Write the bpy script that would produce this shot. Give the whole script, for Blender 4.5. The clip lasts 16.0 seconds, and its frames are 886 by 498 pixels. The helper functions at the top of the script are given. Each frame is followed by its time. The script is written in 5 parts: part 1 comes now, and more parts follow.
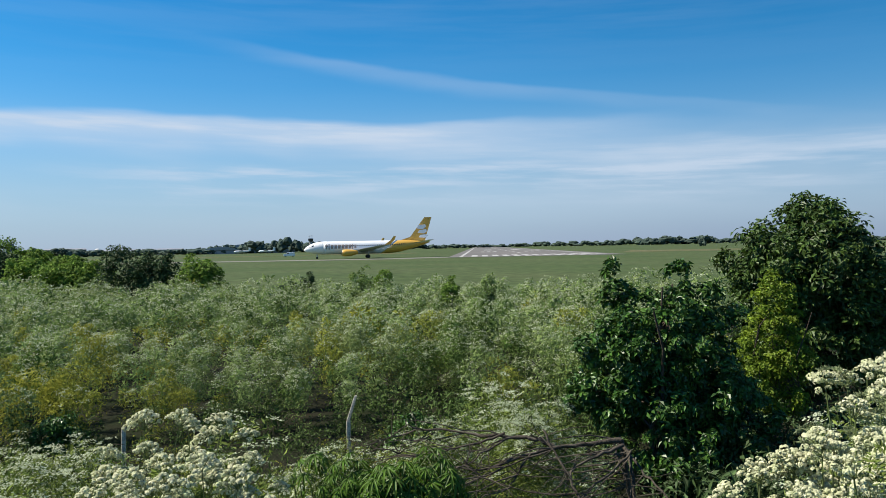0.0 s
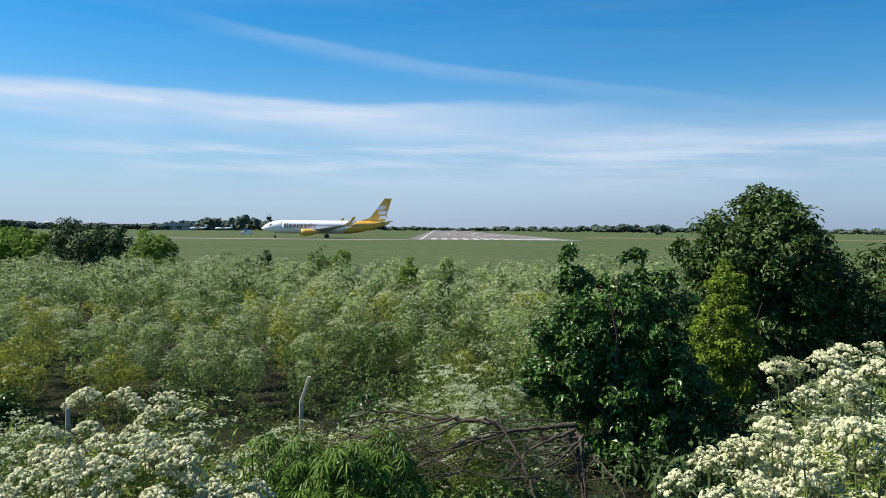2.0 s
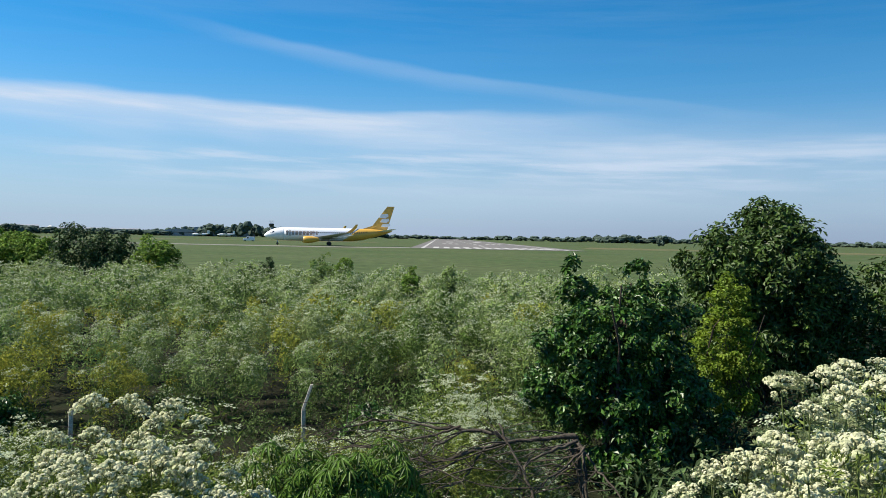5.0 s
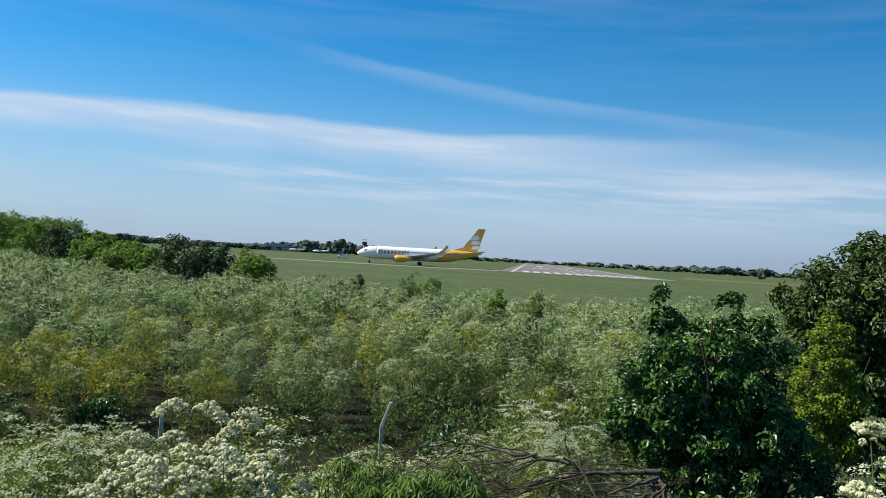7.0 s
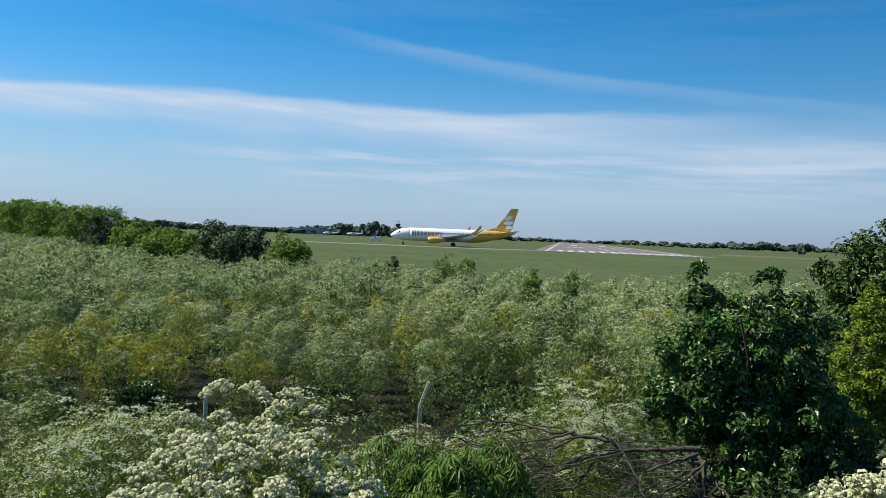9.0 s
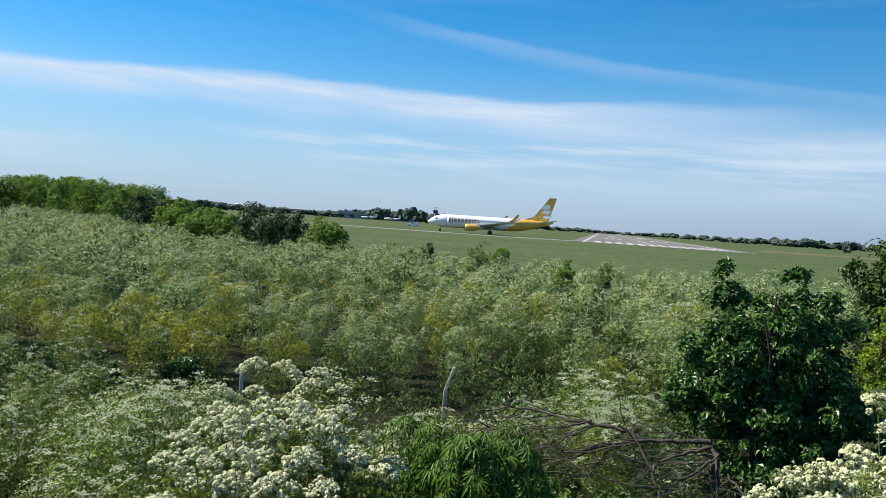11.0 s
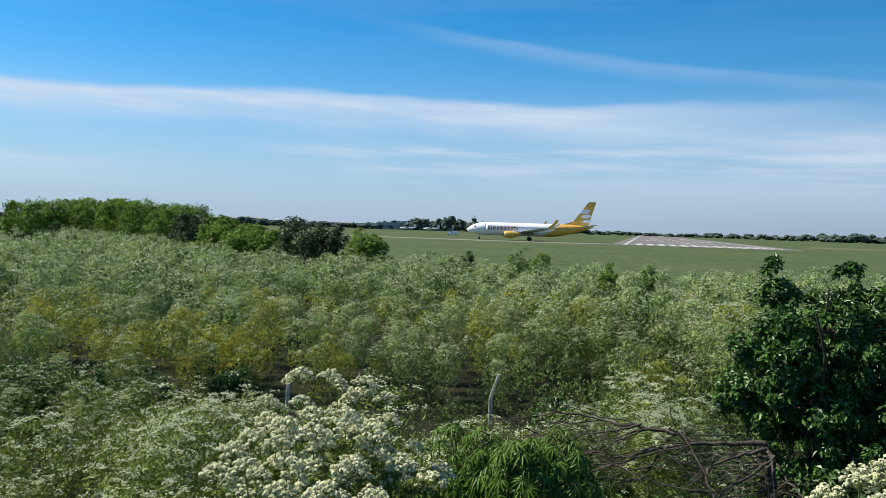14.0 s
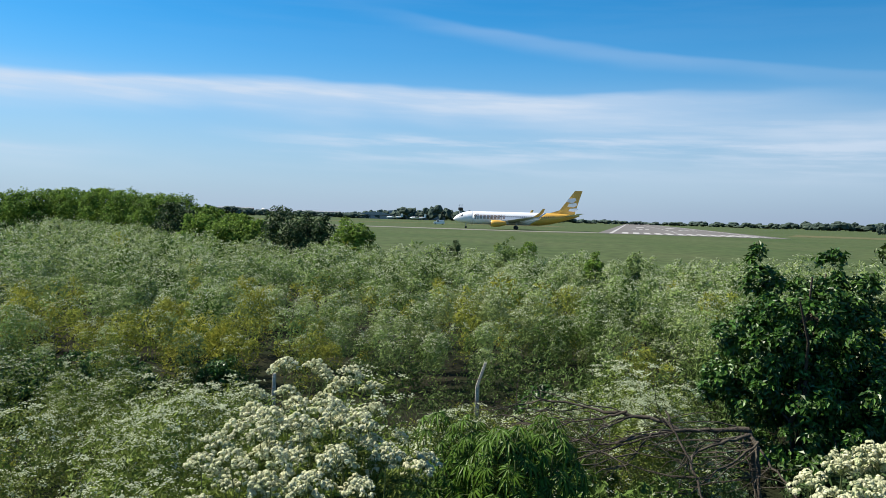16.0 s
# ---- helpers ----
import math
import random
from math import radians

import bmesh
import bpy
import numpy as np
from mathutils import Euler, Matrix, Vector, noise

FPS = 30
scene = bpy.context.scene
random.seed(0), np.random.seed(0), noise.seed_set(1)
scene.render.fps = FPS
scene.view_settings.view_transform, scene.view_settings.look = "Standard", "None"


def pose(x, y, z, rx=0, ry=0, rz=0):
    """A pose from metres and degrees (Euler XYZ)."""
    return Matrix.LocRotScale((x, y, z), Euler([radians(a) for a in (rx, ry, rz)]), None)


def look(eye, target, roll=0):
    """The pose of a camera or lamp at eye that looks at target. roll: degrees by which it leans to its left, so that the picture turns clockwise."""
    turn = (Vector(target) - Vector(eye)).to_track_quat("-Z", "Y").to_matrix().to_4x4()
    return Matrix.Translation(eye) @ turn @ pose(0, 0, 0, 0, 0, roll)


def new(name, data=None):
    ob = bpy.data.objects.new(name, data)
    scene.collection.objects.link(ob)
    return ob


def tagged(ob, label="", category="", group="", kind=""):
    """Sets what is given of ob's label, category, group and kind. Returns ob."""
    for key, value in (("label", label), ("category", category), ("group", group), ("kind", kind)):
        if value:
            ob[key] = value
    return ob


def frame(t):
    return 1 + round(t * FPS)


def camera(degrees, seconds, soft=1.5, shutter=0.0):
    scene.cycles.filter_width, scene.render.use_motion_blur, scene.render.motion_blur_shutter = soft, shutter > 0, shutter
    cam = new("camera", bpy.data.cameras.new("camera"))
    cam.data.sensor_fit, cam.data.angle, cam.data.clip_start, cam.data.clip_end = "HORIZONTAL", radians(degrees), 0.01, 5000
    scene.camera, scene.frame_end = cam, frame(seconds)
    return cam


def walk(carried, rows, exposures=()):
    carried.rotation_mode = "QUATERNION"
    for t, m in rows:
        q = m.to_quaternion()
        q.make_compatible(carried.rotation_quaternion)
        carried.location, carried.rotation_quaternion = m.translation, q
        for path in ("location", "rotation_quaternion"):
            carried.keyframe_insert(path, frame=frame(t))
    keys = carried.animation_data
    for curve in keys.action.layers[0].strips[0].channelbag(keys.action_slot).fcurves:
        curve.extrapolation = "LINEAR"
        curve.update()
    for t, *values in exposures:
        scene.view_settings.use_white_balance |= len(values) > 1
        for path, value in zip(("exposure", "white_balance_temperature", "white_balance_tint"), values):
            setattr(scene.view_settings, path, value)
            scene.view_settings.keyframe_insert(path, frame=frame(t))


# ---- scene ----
cam = camera(60.25, 16.0, soft=0.9)
PATH = [
    (0.0, pose(-0.021, 0.041, 3.191, 89.805, 1.139, -0.004)),
    (0.5, pose(-0.007, 0.070, 3.190, 89.571, 0.916, -1.216)),
    (1.0, pose(-0.006, 0.106, 3.174, 87.123, -0.449, -2.769)),
    (1.5, pose(-0.007, 0.134, 3.174, 87.362, -0.548, -3.208)),
    (2.0, pose(-0.007, 0.112, 3.183, 88.476, -0.428, -3.018)),
    (2.5, pose(-0.017, 0.133, 3.170, 88.066, -1.143, -3.162)),
    (3.0, pose(-0.024, 0.107, 3.184, 88.003, -0.497, -2.825)),
    (3.5, pose(-0.030, 0.088, 3.181, 88.312, -0.346, -1.413)),
    (3.7, pose(-0.027, 0.081, 3.183, 88.043, -0.520, -1.521)),
    (6.0, pose(-0.030, 0.099, 3.195, 89.852, -0.991, -3.337)),
    (6.5, pose(0.010, 0.136, 3.178, 89.207, -2.367, 2.396)),
    (7.0, pose(0.045, 0.102, 3.192, 90.578, -3.201, 3.917)),
    (7.5, pose(0.032, 0.071, 3.202, 90.549, -1.992, 6.726)),
    (8.0, pose(0.018, 0.063, 3.195, 89.885, -1.855, 7.346)),
    (8.5, pose(0.037, 0.087, 3.192, 89.562, -1.717, 7.077)),
    (8.7, pose(0.023, 0.080, 3.189, 89.348, -2.167, 6.385)),
    (10.8, pose(0.165, -0.193, 3.234, 87.667, -3.589, 8.699)),
    (11.0, pose(0.159, -0.226, 3.242, 87.900, -3.787, 9.224)),
    (11.5, pose(0.174, -0.221, 3.236, 87.478, -3.619, 9.716)),
    (12.0, pose(0.163, -0.190, 3.235, 88.107, -2.943, 9.506)),
    (12.5, pose(0.142, -0.137, 3.215, 88.183, -1.799, 9.584)),
    (13.0, pose(0.146, -0.213, 3.229, 87.823, -1.215, 10.813)),
    (13.5, pose(0.156, -0.211, 3.222, 88.237, -1.352, 11.870)),
    (14.0, pose(0.147, -0.199, 3.218, 88.412, -1.735, 12.138)),
    (14.5, pose(0.141, -0.166, 3.211, 88.222, -1.914, 12.313)),
    (15.0, pose(0.147, -0.162, 3.210, 87.932, -1.899, 12.503)),
    (15.5, pose(0.148, -0.185, 3.215, 87.482, -1.905, 11.509)),
    (16.0, pose(0.151, -0.183, 3.216, 87.625, -1.584, 11.136)),
]
EXPOSURE = 0.737
walk(cam, PATH, [(t, EXPOSURE + e) for t, e in ((0.0, -0.06), (0.6, -0.04), (1.3, 0.05), (3.0, 0.07), (3.7, 0.05), (6.5, 0.0), (8.0, -0.08), (8.7, -0.08), (10.8, 0.10), (12.0, 0.13), (13.0, 0.01), (14.5, 0.0), (16.0, 0.03))])

# ---- sky, sun ----
SUN_AZ, SUN_EL = -88.0, 48.0      # degrees: clockwise from +y, above the horizon


def polar(az, r, z=0.0):
    a = radians(az)
    return Vector((r * math.sin(a), r * math.cos(a), z))


def make_world():
    w = bpy.data.worlds.new("sky")
    scene.world = w
    w.use_nodes = True
    nt = w.node_tree
    nt.nodes.clear()

    def node(kind, **kw):
        n = nt.nodes.new(kind)
        for k, v in kw.items():
            n.inputs[k].default_value = v
        return n

    def m(op, a, b=0.0, c=0.0):
        n = nt.nodes.new("ShaderNodeMath")
        n.operation = op
        for i, v in enumerate((a, b, c)):
            if isinstance(v, (int, float)):
                n.inputs[i].default_value = v
            else:
                nt.links.new(v, n.inputs[i])
        return n.outputs[0]

    def step(v, lo, hi):
        n = nt.nodes.new("ShaderNodeMapRange")
        n.interpolation_type = "SMOOTHSTEP"
        n.inputs["From Min"].default_value, n.inputs["From Max"].default_value = lo, hi
        nt.links.new(v, n.inputs["Value"])
        return n.outputs[0]

    tc = node("ShaderNodeTexCoord")
    sep = node("ShaderNodeSeparateXYZ")
    nt.links.new(tc.outputs["Generated"], sep.inputs[0])
    az = m("MULTIPLY", m("ARCTAN2", sep.outputs[0], sep.outputs[1]), 57.2958)
    el = m("MULTIPLY", m("ARCSINE", sep.outputs[2]), 57.2958)

    def noise_at(sx, sy, scale, detail, seed, rough=0.55):
        comb = node("ShaderNodeCombineXYZ")
        nt.links.new(m("MULTIPLY", az, sx), comb.inputs[0])
        nt.links.new(m("MULTIPLY_ADD", el, sy, m("MULTIPLY", az, sx * 0.25)), comb.inputs[1])
        comb.inputs[2].default_value = seed
        n = node("ShaderNodeTexNoise", Scale=scale, Detail=detail, Roughness=rough)
        nt.links.new(comb.outputs[0], n.inputs["Vector"])
        return n.outputs["Fac"]

    wob = m("MULTIPLY", m("SUBTRACT", noise_at(0.05, 0.16, 1.0, 3, 3.0), 0.5), 2.2)
    elw = m("ADD", el, wob)
    fibre = step(noise_at(0.045, 0.55, 1.0, 5, 9.0), 0.36, 0.66)
    soft = step(noise_at(0.03, 0.14, 1.0, 4, 21.0), 0.35, 0.7)
    fine = step(noise_at(0.10, 1.1, 1.0, 5, 33.0), 0.40, 0.68)

    def band(centre, slope, up, down, left, right, fade):
        """A cloud bank: its height above the horizon, tilt, thickness and reach, all in degrees."""
        d = m("SUBTRACT", elw, m("MULTIPLY_ADD", az, slope, m("MULTIPLY_ADD", step(az, -27.0, -40.0), -1.1, centre)))
        a = m("MULTIPLY", step(d, -down, 0.0), step(d, up, up * 0.15))
        return m("MULTIPLY", a, m("MULTIPLY", step(az, left - fade, left + fade), step(az, right + fade, right - fade)))

    main = m("MULTIPLY", band(8.7, -0.017, 0.9, 2.6, -80, 8, 12), m("MULTIPLY_ADD", fine, 0.35, 0.62))
    second = m("MULTIPLY", band(7.2, -0.02, 0.8, 2.0, -4, 40, 10), m("MULTIPLY_ADD", fibre, 0.62, 0.08))
    third = m("MULTIPLY", band(5.6, 0.0, 0.9, 3.2, -22, 34, 10), m("MULTIPLY_ADD", fine, 0.70, 0.02))
    low = m("MULTIPLY", band(4.6, 0.0, 0.7, 1.0, -60, -36, 5), m("MULTIPLY_ADD", fibre, 0.5, 0.1))
    streak = m("MULTIPLY", band(12.3, -0.145, 0.5, 1.1, -14, 26, 7), m("MULTIPLY_ADD", soft, 0.15, 0.05))
    veil = m("MULTIPLY", m("MULTIPLY", step(el, 10.5, 6.5), step(el, 0.0, 4.0)), m("MULTIPLY_ADD", soft, 0.28, 0.10))
    far = m("MULTIPLY", m("MULTIPLY", step(el, 9.0, 22.0), fibre), 0.10)
    dens = main
    for other in (second, third, low, streak, veil, far):
        dens = m("SUBTRACT", m("ADD", dens, other), m("MULTIPLY", dens, other))
    sky = node("ShaderNodeTexSky")
    sky.sky_type = "NISHITA"
    sky.sun_disc = False
    sky.sun_elevation, sky.sun_rotation = radians(SUN_EL), radians(SUN_AZ)
    sky.air_density, sky.dust_density, sky.ozone_density = 1.0, 0.0, 3.0
    hsv = node("ShaderNodeHueSaturation", Saturation=SKY_SAT, Value=SKY_VAL)
    tint = node("ShaderNodeMix")
    tint.data_type, tint.blend_type = "RGBA", "MULTIPLY"
    tint.inputs[0].default_value = 1.0
    tc_in = [s for s in tint.inputs if s.type == "RGBA"]
    tc_in[1].default_value = AIR
    nt.links.new(m("MULTIPLY_ADD", step(az, -5.0, 40.0), -0.20, SKY_VAL), hsv.inputs["Value"])
    nt.links.new(sky.outputs[0], tc_in[0])
    nt.links.new([s for s in tint.outputs if s.type == "RGBA"][0], hsv.inputs["Color"])
    mix = node("ShaderNodeMix")
    mix.data_type = "RGBA"
    mixes = [s for s in mix.inputs if s.type == "RGBA"]
    nt.links.new(dens, mix.inputs[0])
    hz = node("ShaderNodeMix")
    hz.data_type = "RGBA"
    hz_in = [s for s in hz.inputs if s.type == "RGBA"]
    away = node("ShaderNodeMix")
    away.data_type = "RGBA"
    away_in = [s for s in away.inputs if s.type == "RGBA"]
    away_in[0].default_value, away_in[1].default_value = HAZE, HAZE_FAR
    nt.links.new(step(az, -15.0, 35.0), away.inputs[0])
    nt.links.new([s for s in away.outputs if s.type == "RGBA"][0], hz_in[1])
    nt.links.new(m("MULTIPLY", m("POWER", step(el, 16.0, -3.0), 1.3), 0.97), hz.inputs[0])
    nt.links.new(hsv.outputs[0], hz_in[0])
    nt.links.new([s for s in hz.outputs if s.type == "RGBA"][0], mixes[0])
    mixes[1].default_value = CLOUD
    bg = node("ShaderNodeBackground", Strength=0.06)
    nt.links.new([s for s in mix.outputs if s.type == "RGBA"][0], bg.inputs["Color"])
    out = node("ShaderNodeOutputWorld")
    nt.links.new(bg.outputs[0], out.inputs[0])


SKY_SAT, SKY_VAL = 1.25, 1.25
AIR = (0.73, 0.97, 1.08, 1)           # clean, deep blue air
CLOUD = (6.3, 7.3, 8.7, 1)
HAZE = (3.65, 4.6, 6.6, 1)
HAZE_FAR = (2.65, 3.45, 5.5, 1)     # on the side away from the sun
make_world()
sun_data = bpy.data.lights.new("sun", "SUN")
sun_data.energy, sun_data.angle, sun_data.color = 5.0, radians(0.5), (1.0, 0.93, 0.80)
sun = new("sun", sun_data)
sun.matrix_world = look(polar(SUN_AZ, 40 * math.cos(radians(SUN_EL)), 40 * math.sin(radians(SUN_EL))), (0, 0, 0))


# ---- materials ----
def material(name, colour, colour2=None, rough=0.6, metal=0.0, scale=8.0, bump=0.0, through_light=0.0,
             island=0.0, fine=60.0, spec=0.5, coords="Object", tone=0.35):
    """Principled surface with two scales of variation; through_light adds a leaf's translucency; island varies piece by piece."""
    mat = bpy.data.materials.new(name)
    mat.use_nodes = True
    nt = mat.node_tree
    bsdf = nt.nodes["Principled BSDF"]
    out = nt.nodes["Material Output"]
    bsdf.inputs["Roughness"].default_value, bsdf.inputs["Metallic"].default_value = rough, metal
    bsdf.inputs["Specular IOR Level"].default_value = spec
    tc = nt.nodes.new("ShaderNodeTexCoord")
    n1 = nt.nodes.new("ShaderNodeTexNoise")
    n1.inputs["Scale"].default_value, n1.inputs["Detail"].default_value = scale, 4
    n2 = nt.nodes.new("ShaderNodeTexNoise")
    n2.inputs["Scale"].default_value, n2.inputs["Detail"].default_value = fine, 3
    for n in (n1, n2):
        nt.links.new(tc.outputs[coords], n.inputs["Vector"])
    c2 = colour2 or tuple(0.7 * c for c in colour)
    ramp = nt.nodes.new("ShaderNodeMix")
    ramp.data_type = "RGBA"
    cols = [s for s in ramp.inputs if s.type == "RGBA"]
    cols[0].default_value, cols[1].default_value = (*colour, 1), (*c2, 1)
    fac = nt.nodes.new("ShaderNodeMapRange")
    fac.inputs["From Min"].default_value, fac.inputs["From Max"].default_value = 0.35, 0.65
    nt.links.new(n1.outputs["Fac"], fac.inputs["Value"])
    nt.links.new(fac.outputs[0], ramp.inputs[0])
    hsv = nt.nodes.new("ShaderNodeHueSaturation")
    nt.links.new([s for s in ramp.outputs if s.type == "RGBA"][0], hsv.inputs["Color"])
    val = nt.nodes.new("ShaderNodeMapRange")
    val.inputs["From Min"].default_value, val.inputs["From Max"].default_value = 0.3, 0.7
    val.inputs["To Min"].default_value, val.inputs["To Max"].default_value = 1 - tone, 1 + tone
    nt.links.new(n2.outputs["Fac"], val.inputs["Value"])
    value = val.outputs[0]
    if island:
        geo = nt.nodes.new("ShaderNodeNewGeometry")
        isl = nt.nodes.new("ShaderNodeMapRange")
        isl.inputs["To Min"].default_value, isl.inputs["To Max"].default_value = 1 - island, 1 + island
        nt.links.new(geo.outputs["Random Per Island"], isl.inputs["Value"])
        mul = nt.nodes.new("ShaderNodeMath")
        mul.operation = "MULTIPLY"
        nt.links.new(value, mul.inputs[0]), nt.links.new(isl.outputs[0], mul.inputs[1])
        value = mul.outputs[0]
    nt.links.new(value, hsv.inputs["Value"])
    nt.links.new(hsv.outputs[0], bsdf.inputs["Base Color"])
    if bump:
        b = nt.nodes.new("ShaderNodeBump")
        b.inputs["Strength"].default_value = bump
        b.inputs["Distance"].default_value = 0.02
        nt.links.new(n2.outputs["Fac"], b.inputs["Height"])
        nt.links.new(b.outputs[0], bsdf.inputs["Normal"])
    if through_light:
        tr = nt.nodes.new("ShaderNodeBsdfTranslucent")
        nt.links.new(hsv.outputs[0], tr.inputs["Color"])
        mx = nt.nodes.new("ShaderNodeMixShader")
        mx.inputs[0].default_value = through_light
        nt.links.new(bsdf.outputs[0], mx.inputs[1]), nt.links.new(tr.outputs[0], mx.inputs[2])
        nt.links.new(mx.outputs[0], out.inputs["Surface"])
    return mat


M_GRASS = material("airfield_grass", (0.051, 0.078, 0.026), (0.072, 0.090, 0.037), 0.95, scale=0.035, fine=0.6, tone=0.28, spec=0.1)
# soil darkened to near black, so shade under the growth is in its colour
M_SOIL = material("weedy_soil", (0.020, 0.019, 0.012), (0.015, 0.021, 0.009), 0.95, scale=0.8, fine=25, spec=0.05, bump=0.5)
M_WEED = material("weed_leaves", (0.166, 0.250, 0.070), (0.215, 0.272, 0.096), 0.75, scale=0.35, fine=1.1, through_light=0.24, island=0.10, spec=0.08, tone=0.4)
M_WEED_DRY = material("yellow_weed_leaves", (0.290, 0.288, 0.042), (0.228, 0.262, 0.046), 0.8, scale=0.5, fine=1.3, through_light=0.25, island=0.12, spec=0.08)
# darker copy of the weed leaves, with the field's shade in its colour
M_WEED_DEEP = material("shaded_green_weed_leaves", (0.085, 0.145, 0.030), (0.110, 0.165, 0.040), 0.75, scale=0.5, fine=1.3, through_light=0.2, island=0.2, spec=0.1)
M_BLOOM = material("white_blossom", (0.430, 0.470, 0.320), (0.340, 0.392, 0.245), 0.9, scale=0.6, fine=2, through_light=0.22, island=0.12, spec=0.08, tone=0.25)
M_BLOOM_NEAR = material("fresh_white_blossom", (0.59, 0.58, 0.39), (0.43, 0.46, 0.25), 0.9, scale=9, fine=160, through_light=0.18, island=0.3, spec=0.08, tone=0.25)
M_STALK = material("green_stalk", (0.110, 0.152, 0.034), (0.083, 0.103, 0.034), 0.6, scale=6, fine=50)
M_FEATHER = material("feathery_leaves", (0.125, 0.180, 0.032), (0.160, 0.198, 0.048), 0.7, scale=2, fine=6, through_light=0.18, island=0.25, spec=0.1, tone=0.45)
M_DARKLEAF = material("glossy_dark_leaves", (0.038, 0.098, 0.013), (0.058, 0.122, 0.019), 0.40, scale=2, fine=9, through_light=0.08, island=0.55, spec=0.4)
M_TREELEAF = material("tree_leaves", (0.061, 0.107, 0.017), (0.044, 0.081, 0.016), 0.5, scale=1.5, fine=9, through_light=0.15, island=0.45, spec=0.35)
M_LIME = material("yellow_green_leaves", (0.192, 0.264, 0.022), (0.136, 0.208, 0.022), 0.55, scale=2, fine=9, through_light=0.35, island=0.3, spec=0.25)
M_PALM = material("palmate_leaves", (0.084, 0.160, 0.014), (0.044, 0.096, 0.010), 0.5, scale=3, fine=14, through_light=0.22, island=0.4, spec=0.3)
M_HEDGE = material("hedge_leaves", (0.165, 0.255, 0.042), (0.120, 0.200, 0.038), 0.6, scale=0.5, fine=1.2, through_light=0.25, island=0.35, spec=0.12)
# dark bushes; also colours shade into the undergrowth by the trees
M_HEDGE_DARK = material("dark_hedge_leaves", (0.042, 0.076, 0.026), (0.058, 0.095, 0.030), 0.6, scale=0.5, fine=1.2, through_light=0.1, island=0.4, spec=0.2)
# leaf colour turned bluish, with a little distance haze painted in
M_FARWOOD = material("far_wood_leaves", (0.050, 0.074, 0.062), (0.066, 0.090, 0.070), 0.9, scale=0.05, fine=0.35, island=0.25, spec=0.05, tone=0.3)
M_WOOLLY = material("woolly_pale_leaves", (0.235, 0.290, 0.130), (0.280, 0.320, 0.170), 0.85, scale=3, fine=20, through_light=0.3, island=0.2, spec=0.1)
M_BUSHLEAF = material("deep_green_weed_leaves", (0.055, 0.097, 0.021), (0.076, 0.117, 0.029), 0.7, scale=1.5, fine=6, through_light=0.1, island=0.35, spec=0.15)
M_DRYGRASS = material("dry_airfield_grass", (0.117, 0.109, 0.054), (0.086, 0.095, 0.040), 0.95, scale=0.02, fine=0.3, spec=0.1)
M_BARK = material("bark", (0.090, 0.069, 0.052), (0.055, 0.043, 0.033), 0.9, scale=7, fine=60, bump=0.6, spec=0.2)
M_DEAD = material("dead_wood", (0.100, 0.086, 0.068), (0.055, 0.045, 0.036), 0.9, scale=6, fine=55, bump=0.6, spec=0.1)
M_POST = material("weathered_post", (0.496, 0.456, 0.384), (0.336, 0.296, 0.240), 0.85, scale=9, fine=70, bump=0.5, spec=0.1)
M_WIRE = material("rusty_fence_wire", (0.080, 0.064, 0.054), (0.055, 0.042, 0.034), 0.85, metal=0.1, scale=10, spec=0.1)
M_TARMAC = material("runway_concrete", (0.159, 0.148, 0.138), (0.124, 0.117, 0.110), 0.9, scale=0.05, fine=0.8, spec=0.2, tone=0.15)
M_TAXI = material("taxiway_concrete", (0.200, 0.190, 0.160), (0.165, 0.158, 0.130), 0.9, scale=0.1, fine=0.8, spec=0.2, tone=0.2)
M_MARK = material("marking_paint", (0.455, 0.448, 0.428), (0.331, 0.317, 0.304), 0.8, scale=0.25, fine=1.5, spec=0.2, tone=0.15)

# ---- mesh helpers ----
def empty(name, at, label="", category="", group="", kind=""):
    ob = new(name)
    ob.location = at
    return tagged(ob, label, category, group, kind)


def mesh_ob(name, verts, faces, mats, index=None, smooth=False):
    me = bpy.data.meshes.new(name)
    verts = np.asarray(verts, float)
    me.from_pydata(verts.tolist(), [], faces.tolist() if isinstance(faces, np.ndarray) else faces)
    for mt in (mats if isinstance(mats, (list, tuple)) else [mats]):
        me.materials.append(mt)
    if index is not None:
        me.polygons.foreach_set("material_index", np.asarray(index, np.int32))
    if smooth:
        me.polygons.foreach_set("use_smooth", np.ones(len(me.polygons), bool))
    me.update()
    return new(name, me)


def child(ob, parent, label=""):
    ob.parent = parent
    return tagged(ob, label)


def part(name, bm, mat, parent, label=""):
    me = bpy.data.meshes.new(name)
    bm.to_mesh(me)
    bm.free()
    me.materials.append(mat)
    return child(new(name, me), parent, label)


class Soup:
    """Triangles and quads gathered in arrays, with a material index for each."""

    def __init__(self):
        self.v, self.f, self.m, self.n = [], [], [], 0

    def add(self, v, f, m=0):
        v, f = np.asarray(v, float), np.asarray(f, int)
        self.v.append(v)
        self.f += (f + self.n).tolist()
        self.m += [m] * len(f)
        self.n += len(v)

    def ob(self, name, mats, smooth=False):
        return mesh_ob(name, np.concatenate(self.v), self.f, mats, self.m, smooth)


def unit(a):
    return a / np.maximum(np.linalg.norm(a, axis=-1, keepdims=True), 1e-9)


